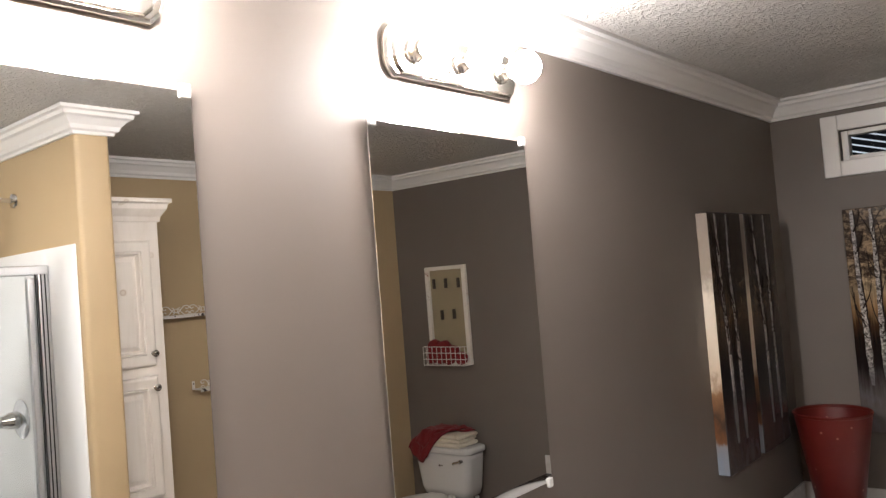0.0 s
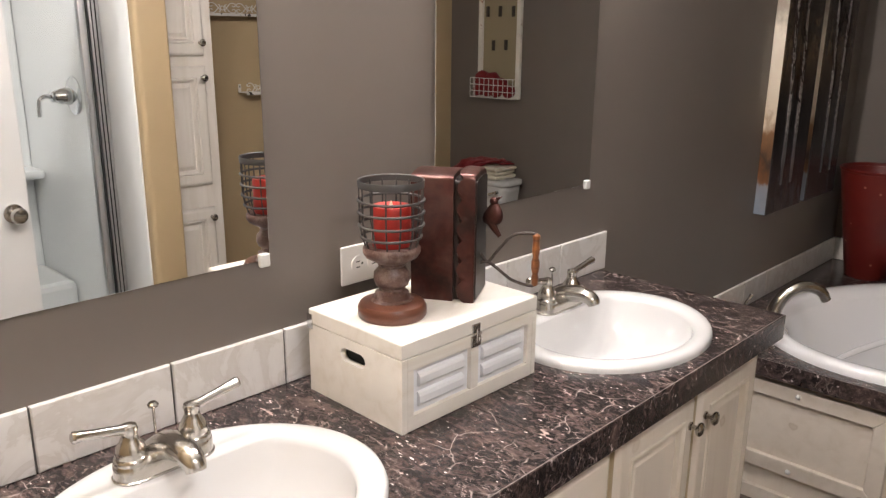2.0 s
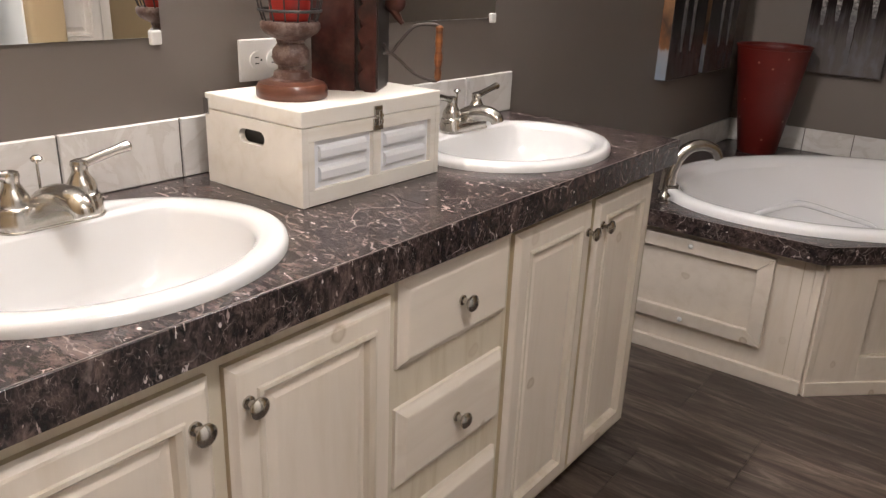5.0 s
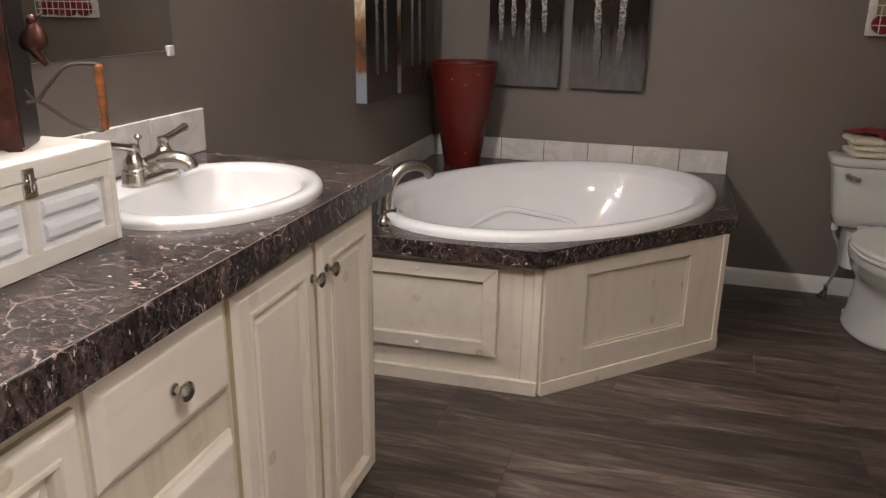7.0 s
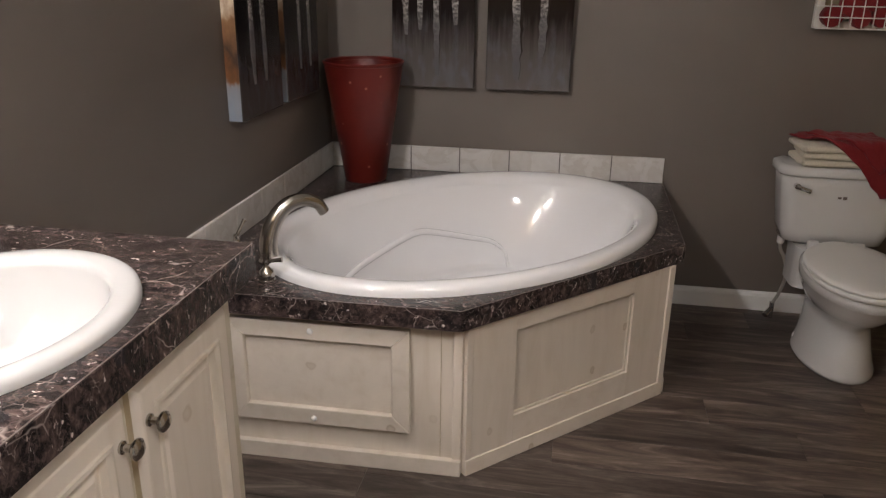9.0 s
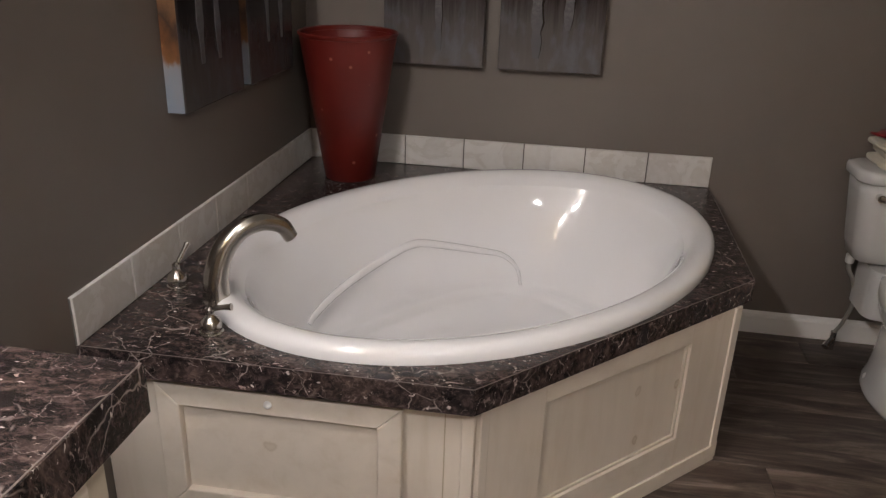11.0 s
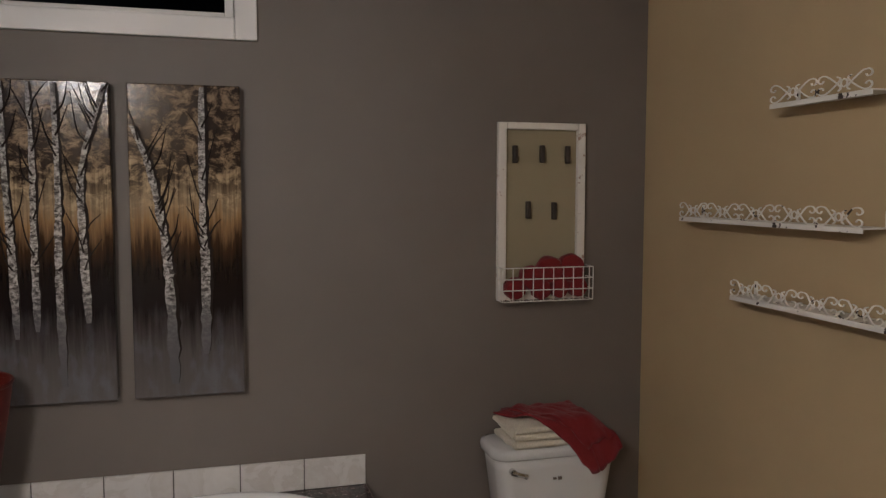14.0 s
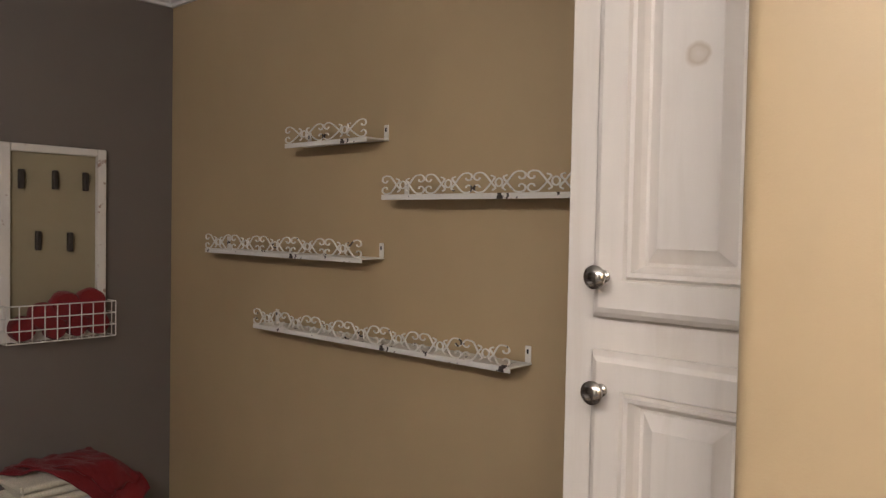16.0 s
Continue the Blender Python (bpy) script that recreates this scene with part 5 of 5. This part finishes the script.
part("seat", box(((1.18, 1.05, 0.09), (EX - 0.041, SY1 - 0.009, 0.44))), SHOWER, sh, bevel=0.03)
part("ledge", box(((1.40, SY0, 0.86), (EX - 0.041, SY1 - 0.009, 0.90))), SHOWER, sh, bevel=0.015)
sd = thing("shower_door", (SX, 0, 0), "framed glass shower door in silver aluminium", "shower door")
for a, b in (((-0.022, SY1 - 0.048, 0.092), (0.022, SY1 - 0.010, 1.81)), ((-0.015, SY1 - 0.082, 0.13), (0.012, SY1 - 0.050, 1.775)), ((-0.022, SY0 + 0.02, 0.092), (0.022, SY0 + 0.05, 1.81)), ((-0.024, SY0 + 0.02, 1.785), (0.024, SY1 - 0.010, 1.820)), ((-0.022, SY0 + 0.05, 0.092), (0.022, SY1 - 0.082, 0.125))):
    part("frame_rail", box((a, b)), SILVER, sd, bevel=0.004)
for yy in (SY1 - 0.060, SY1 - 0.040, SY1 - 0.026):
    part("rail_groove", box(((-0.0235, yy, 0.13), (-0.0222, yy + 0.004, 1.79))), DARKHOLE, sd)
g = part("glass_panel", box(((-0.003, SY0 + 0.05, 0.125), (0.003, SY1 - 0.082, 1.80))), GLASS, sd)
g.visible_shadow = False
va = thing("shower_valve", (0.990, PA - 0.009, 1.245), "chrome single-lever shower valve on the white shower wall", "shower valve")
b = lathe([(0.075, 0), (0.075, 0.004), (0.060, 0.012), (0.034, 0.018), (0.030, 0.055), (0.024, 0.062), (0.022, 0.085), (0.015, 0.090)], 32)
bmesh.ops.rotate(b, verts=b.verts, matrix=Matrix.Rotation(radians(90), 3, "X"))
part("escutcheon", b, CHROME, va, smooth=True)
part("lever", tube(bmesh.new(), spline([(0, -0.085, 0), (0, -0.115, 0.0), (0.0, -0.135, -0.02), (0.0, -0.138, -0.075)], 6), 0.009, 12), CHROME, va, smooth=True)
shd = new("shower_head")
shd.parent = sh
shd.location = (0.965, PA - 0.001, 2.09)
tagged(shd, "chrome shower head on a bent arm")
b = lathe([(0.030, 0), (0.028, 0.008), (0.014, 0.014)], 24)
bmesh.ops.rotate(b, verts=b.verts, matrix=Matrix.Rotation(radians(90), 3, "X"))
part("flange", b, CHROME, shd, smooth=True)
part("arm", tube(bmesh.new(), spline([(0, -0.01, 0), (0, -0.06, 0.0), (0, -0.11, -0.03), (0, -0.14, -0.075)], 6), 0.010, 12), CHROME, shd, smooth=True)
b = lathe([(0.012, 0), (0.014, -0.02), (0.030, -0.045), (0.034, -0.062), (0.030, -0.066), (0.004, -0.066)], 24)
bmesh.ops.rotate(b, verts=b.verts, matrix=Matrix.Rotation(radians(-35), 3, "X"))
bmesh.ops.translate(b, verts=b.verts, vec=(0, -0.138, -0.07))
part("head", b, CHROME, shd, smooth=True)

dr = thing("door_1", (0.50, 0.160, 0), "open plain white interior door with a round nickel knob", "door")
dr["kind"] = "structure"
part("leaf", box(((0, 0, 0.01), (0.035, 0.845, 2.03))), TRIM, dr, bevel=0.003)
for s in (-1, 1):
    kb = lathe([(0.032, 0), (0.031, 0.006), (0.013, 0.010), (0.012, 0.030), (0.024, 0.040), (0.027, 0.052), (0.022, 0.062), (0.006, 0.066)], 24)
    bmesh.ops.rotate(kb, verts=kb.verts, matrix=Matrix.Rotation(radians(90 * s), 3, "Y"))
    bmesh.ops.translate(kb, verts=kb.verts, vec=(0.035 if s > 0 else 0, 0.795, 0.915))
    part("door_knob", kb, NICKEL, dr, smooth=True)

vt = thing("ceiling_vent", (0.75, 3.05, CEIL), "small round white ceiling vent", "vent")
part("grille", lathe([(0.085, -0.001), (0.085, -0.010), (0.06, -0.016), (0.02, -0.016)], 28), PLASTIC, vt, smooth=True)
part("core", lathe([(0.045, -0.0165), (0.04, -0.024), (0.01, -0.026)], 20), DARK_TIN, vt, smooth=True)

# ---- chest and what stands on it ----
CX0, CX1, CY0, CY1, CZ0, CZ1 = -1.064, -0.824, 0.902, 1.243, VZ1 + 0.001, 1.027
ch = thing("wooden_chest", (CX1, CY0, CZ0), "closed chalk white wooden chest with louvred panels and a metal latch", "chest")
w_, l_, hb_, ht_ = CX1 - CX0, CY1 - CY0, 0.126, CZ1 - CZ0
part("lid", box(((-w_, 0, hb_ + 0.0007), (0, l_, ht_))), CHEST, ch, bevel=0.0025)
ex0, ex1, ez0, ez1 = -0.152, -0.088, 0.084, 0.108
zb, zt = 0.026, 0.104


def slotted(bm, x0, x1, z0, z1, hx0, hx1, hz0, hz1, y0, y1):
    """A board in the plane y with a slot whose ends are round."""
    n, rr_ = 8, (hz1 - hz0) / 2
    ins = []
    for k in range(n + 1):
        a = -math.pi / 2 + math.pi * k / n
        ins.append((hx1 - rr_ + rr_ * math.cos(a), (hz0 + hz1) / 2 + rr_ * math.sin(a)))
    for k in range(n + 1):
        a = math.pi / 2 + math.pi * k / n
        ins.append((hx0 + rr_ + rr_ * math.cos(a), (hz0 + hz1) / 2 + rr_ * math.sin(a)))
    cx, cz = (hx0 + hx1) / 2, (hz0 + hz1) / 2
    outs = []
    for x, z in ins:
        dx, dz = x - cx, z - cz
        k = min((x1 - cx) / dx if dx > 1e-9 else (x0 - cx) / dx if dx < -1e-9 else 99, (z1 - cz) / dz if dz > 1e-9 else (z0 - cz) / dz if dz < -1e-9 else 99)
        outs.append((cx + dx * k, cz + dz * k))
    # corners take the nearest ray
    for c in ((x0, z0), (x1, z0), (x1, z1), (x0, z1)):
        i_ = min(range(len(outs)), key=lambda q: (outs[q][0] - c[0]) ** 2 + (outs[q][1] - c[1]) ** 2)
        outs[i_] = c
    V = [[bm.verts.new((x, y, z)) for x, z in ring] for ring, y in ((ins, y0), (outs, y0), (outs, y1), (ins, y1))]
    m = len(ins)
    for i_ in range(m):
        j_ = (i_ + 1) % m
        for a, b in ((0, 1), (1, 2), (2, 3), (3, 0)):
            bm.faces.new((V[a][i_], V[b][i_], V[b][j_], V[a][j_]))


bm = bmesh.new()
slotted(bm, -w_, 0.0, 0.0, hb_, ex0, ex1, ez0, ez1, 0.0, 0.012)
part("end_panel", bm, CHEST, ch)
part("end_panel", box(((-w_, l_ - 0.012, 0), (0, l_, hb_))), CHEST, ch, bevel=0.001)
part("back_panel", box(((-w_, 0.0125, 0), (-w_ + 0.012, l_ - 0.0125, hb_))), CHEST, ch)
part("bottom_board", box(((-w_ + 0.0125, 0.0125, 0.0), (-0.0125, l_ - 0.0125, 0.01))), CHEST, ch)
for a, b in (((-0.012, 0.0122, 0), (0, l_ - 0.0122, zb)), ((-0.012, 0.0122, zt), (0, l_ - 0.0122, hb_)), ((-0.012, 0.0122, zb), (0, 0.026, zt)), ((-0.012, 0.160, zb), (0, 0.180, zt)), ((-0.012, l_ - 0.026, zb), (0, l_ - 0.0122, zt))):
    part("front_rail", box((a, b)), CHEST, ch, bevel=0.0008)
for ya, yb in ((0.026, 0.160), (0.180, l_ - 0.026)):
    part("louvre_panel", box(((-0.012, ya, zb), (-0.008, yb, zt))), CHEST_PANEL, ch)
    for k in range(2):
        z_ = zb + 0.009 + 0.034 * k
        bm = bmesh.new()
        prof = [(-0.008, 0), (-0.003, 0.002), (-0.0005, 0.006), (-0.0005, 0.018), (-0.003, 0.023), (-0.008, 0.026)]
        loft(bm, [[(x, y, z_ + z) for x, z in prof] for y in (ya + 0.014, yb - 0.014)])
        part("louvre", bm, CHEST_PANEL, ch)
la = part("latch", box(((0.0, 0.158, 0.104), (0.004, 0.182, 0.124)), ((0.0, 0.160, 0.1285), (0.004, 0.180, 0.145)), ((0.004, 0.166, 0.112), (0.009, 0.174, 0.138)), ((0.004, 0.161, 0.126), (0.008, 0.179, 0.131)), ((0.009, 0.167, 0.116), (0.013, 0.173, 0.124))), NICKEL, ch, "small metal toggle latch", bevel=0.0015)
part("hinge", box(((-w_ - 0.002, -0.002, 0.118), (-w_ + 0.012, 0.0, 0.145))), CHROME, ch)
# Solid near-black filler: the hollow's shade behind the slot is put into its colour.
part("inside", box(((-w_ + 0.014, 0.014, 0.02), (-0.014, l_ - 0.014, hb_ - 0.004))), DARKHOLE, ch)

ca = thing("candle_holder", (-0.937, 0.985, CZ1), "turned brown wood candle holder with a grey wire cage", "candle holder")
ca.scale = (0.914,) * 3
part("base", lathe([(0.062, 0), (0.0645, 0.004), (0.0645, 0.018), (0.060, 0.026), (0.045, 0.031)], 40), WAXED, ca, smooth=True)
part("stem", lathe([(0.040, 0.031), (0.034, 0.035), (0.031, 0.046), (0.024, 0.050), (0.024, 0.056), (0.030, 0.060), (0.034, 0.070), (0.033, 0.084), (0.026, 0.092), (0.024, 0.096), (0.026, 0.099), (0.026, 0.102), (0.034, 0.106), (0.048, 0.114), (0.053, 0.122), (0.053, 0.130), (0.050, 0.134)], 40), LIMED, ca, smooth=True)
part("stem_ring", lathe([(0.0385, 0.030), (0.040, 0.032), (0.036, 0.035)], 40), LIMED, ca, smooth=True)
cg = new("wire_cage")
cg.parent = ca
tagged(cg, "grey wire basket cage")
part("top_band", lathe([(0.0585, 0.243), (0.0598, 0.243), (0.0606, 0.254), (0.0596, 0.2560), (0.0578, 0.254), (0.0578, 0.2435)], 48, cap0=False, cap1=False), CAGE, cg, smooth=True)
for z_, r__ in ((0.152, 0.0545), (0.174, 0.0585), (0.197, 0.0592), (0.219, 0.0597)):
    part("hoop", tube(bmesh.new(), [(r__ * math.cos(a), r__ * math.sin(a), z_) for a in [2 * math.pi * i / 40 for i in range(40)]], 0.0026, 8, closed=True), CAGE, cg)
for i in range(14):
    a = 2 * math.pi * i / 14
    c, s = math.cos(a), math.sin(a)
    part("upright_wire", tube(bmesh.new(), [(0.047 * c, 0.047 * s, 0.133), (0.0525 * c, 0.0525 * s, 0.150), (0.0570 * c, 0.0570 * s, 0.172), (0.0580 * c, 0.0580 * s, 0.248)], 0.0016, 6), CAGE, cg)
cd = thing("candle", (-0.937, 0.985, CZ1 + 0.1345 * 0.914), "thick red pillar candle inside the wire cage", "candle")
cd.scale = (0.914,) * 3
part("wax", lathe([(0.035, 0), (0.036, 0.004), (0.036, 0.070), (0.034, 0.074), (0.027, 0.072), (0.02, 0.067), (0.004, 0.066)], 40), WAX, cd, smooth=True)
part("wick", lathe([(0.002, 0.066), (0.0035, 0.071), (0.003, 0.076), (0.0005, 0.083)], 12), FLAME, cd, smooth=True)

# ---- rusted tin purse-shaped box ----
tb = thing("tin_box", (-0.878, 1.126, CZ1), "rusted red-brown tin box with scalloped seam, bird and iron handle", "ornament", rz=30)
tb.scale = (0.92,) * 3


def arch(w, h, n=12, p=0.055):
    r_ = 0.010
    out = [(0, 0), (w, 0)]
    out += [(w - r_ + r_ * math.cos(a), h - r_ + r_ * math.sin(a)) for a in [math.pi / 2 * k / 4 for k in range(5)]]
    out += [(w * 0.66, h + 0.003), (w * 0.34, h + 0.003)]
    out += [(r_ + r_ * math.cos(a), h - r_ + r_ * math.sin(a)) for a in [math.pi / 2 * (1 + k / 4) for k in range(5)]]
    return out


AR = arch(0.105, 0.248)
bm = bmesh.new()
loft(bm, [[(x, y, z) for y, z in AR] for x in (-0.126, -0.120, -0.042)])
part("shell", bm, RUST, tb, smooth=True)
bm = bmesh.new()
loft(bm, [[(x, 0.0525 + (y - 0.0525) * 0.84, 0.002 + z * 0.95) for y, z in AR] for x in (-0.044, -0.003)])
part("dark_gap", bm, DARK_TIN, tb)
bm = bmesh.new()
outline = []
for (ya, za), (yb, zb2) in zip(AR, AR[1:] + AR[:1]):
    m_ = max(1, int(math.hypot(yb - ya, zb2 - za) / 0.004))
    outline += [(ya + (yb - ya) * k / m_, za + (zb2 - za) * k / m_) for k in range(m_)]


def skirt(y, z, x_edge, grow):
    return (x_edge, 0.0525 + (y - 0.0525) * (1 + grow), z if z < 0.01 else z + grow * 0.1)


def wave(y, z):
    return -0.0195 - 0.0145 * abs(math.sin(math.pi * (z + 0.25 * y) / 0.040)) ** 0.7


loft(bm, [[skirt(y, z, wave(y, z), 0.0) for y, z in outline], [skirt(y, z, wave(y, z), 0.05) for y, z in outline], [skirt(y, z, -0.004, 0.035) for y, z in outline], [skirt(y, z, 0.0, 0.0) for y, z in outline]])
part("scalloped_band", bm, RUST, tb, "rusted band with a scalloped edge", smooth=True)
bm = bmesh.new()
loft(bm, [[(x, 0.0525 + (y - 0.0525) * 0.93, 0.006 + z * 0.94) for y, z in AR] for x in (0.0, 0.003)])
part("end_plate", bm, DARK_TIN, tb)
bm = bmesh.new()
bmesh.ops.create_uvsphere(bm, u_segments=18, v_segments=12, radius=1.0)
for vx in bm.verts:
    x, y, z = vx.co
    vx.co = (0.026 + x * (0.020 - 0.007 * z) + z * 0.003, 0.050 + y * (0.011 - 0.004 * z), 0.168 + z * 0.024)
h = bmesh.new()
part("bird_body", bm, RUST, tb, smooth=True)
bmesh.ops.create_uvsphere(h, u_segments=14, v_segments=10, radius=0.0085)
bmesh.ops.translate(h, verts=h.verts, vec=(0.026, 0.052, 0.193))
part("bird_head", h, RUST, tb, smooth=True)
part("beak", tube(bmesh.new(), [(0.030, 0.052, 0.196), (0.042, 0.052, 0.203)], [0.0045, 0.0008], 8), RUST, tb, smooth=True)
part("bird_tail", tube(bmesh.new(), [(0.020, 0.050, 0.155), (0.032, 0.046, 0.138), (0.042, 0.042, 0.126)], [0.010, 0.007, 0.004], 8), RUST, tb, smooth=True)
for s in (-1, 1):
    part("handle_scroll", tube(bmesh.new(), spline([(0.002, 0.050, 0.078 + s * 0.010), (0.016, 0.055, 0.070), (0.034, 0.062, 0.074 + s * 0.018), (0.062, 0.075, 0.076 + s * 0.046), (0.098, 0.090, 0.070 + s * 0.054), (0.108, 0.094, 0.070 + s * 0.048)], 5), 0.0032, 8), IRON, tb, smooth=True)
part("grip", lathe([(0.004, 0.016), (0.007, 0.020), (0.0075, 0.035), (0.0055, 0.040), (0.0085, 0.052), (0.0085, 0.066), (0.006, 0.076), (0.008, 0.090), (0.007, 0.110), (0.008, 0.120), (0.004, 0.124)], 14, (0.106, 0.093, 0)), BAMBOO, tb, "glossy brown bamboo grip", smooth=True)

# ---- tiles ----
def tiles(name, label, horizontal, n, fixed, z0, z1, edges, thick=0.008):
    t = thing(name, (0, 0, 0), label, "backsplash")
    g = 0.0035
    lo, hi = min(edges), max(edges)
    if horizontal == "y":
        part("grout_bed", box(((fixed + 0.001, lo + 0.001, z0 + 0.001), (fixed + thick * 0.6, hi - 0.001, z1 - 0.002))), GROUT, t)
    else:
        part("grout_bed", box(((lo + 0.001, fixed - thick * 0.6, z0 + 0.001), (hi - 0.001, fixed - 0.001, z1 - 0.002))), GROUT, t)
    for a, b in zip(edges, edges[1:]):
        bm = bmesh.new()
        c, hw = (a + b) / 2, (b - a) / 2 - g / 2
        if horizontal == "y":
            loft(bm, [[(0.001 + d, y, z) for y, z in ((-hw + e, e), (hw - e, e), (hw - e, z1 - z0 - e), (-hw + e, z1 - z0 - e))] for d, e in ((0, 0), (thick - 0.002, 0), (thick, 0.002))])
        else:
            loft(bm, [[(x, -0.001 - d, z) for x, z in ((-hw + e, e), (hw - e, e), (hw - e, z1 - z0 - e), (-hw + e, z1 - z0 - e))] for d, e in ((0, 0), (thick - 0.002, 0), (thick, 0.002))])
        ob = part("tile", bm, TILE, t)
        ob.location = (fixed, c, z0) if horizontal == "y" else (c, fixed, z0)
    return t


tiles("vanity_backsplash", "row of pale marbled ceramic tiles behind the vanity worktop", "y", 9, WX, VZ1 + 0.0005, 0.977, [0.240, 0.455, 0.669, 0.884, 1.093, 1.302, 1.511, 1.720, 1.934])
tiles("tub_backsplash", "row of pale ceramic tiles along the long side of the tub", "y", 7, WX, DZ1 + 0.0005, 0.612, [2.482, 2.691, 2.898, 3.101, 3.304, 3.507, 3.710, 3.871])
tiles("tub_backsplash", "row of pale ceramic tiles behind the red planter and tub", "x", 7, FY, DZ1 + 0.0005, 0.612, [WX + 0.001, -0.982, -0.777, -0.572, -0.367, -0.162, 0.043, 0.249])

# ---- floor planks ----
plank_meshes = {}


def plank_mesh(L):
    if L not in plank_meshes:
        bm = bmesh.new()
        W = 0.1475
        loft(bm, [[(x, y, z) for x, y in ((e, e), (L - 0.001 - e, e), (L - 0.001 - e, W - e), (e, W - e))] for z, e in ((-0.004, 0), (-0.001, 0), (0.0, 0.0008))], cap0=False)
        me = bpy.data.meshes.new("floor_plank")
        bm.to_mesh(me)
        bm.free()
        me.materials.append(PLANK)
        plank_meshes[L] = me
    return plank_meshes[L]


rnd = random.Random(4)
y = SY
row = 0
while y < FY:
    x = WX - rnd.choice((0.2, 0.45, 0.7, 0.95)) * 1.0
    while x < EX:
        a, b = max(x, WX), min(x + 1.22, EX)
        L = round(b - a, 3)
        if L > 0.02:
            ob = new("floor_plank", plank_mesh(L))
            ob.location = (a, y, 0)
            ob.parent = floor
        x += 1.22
    y += 0.148
    row += 1
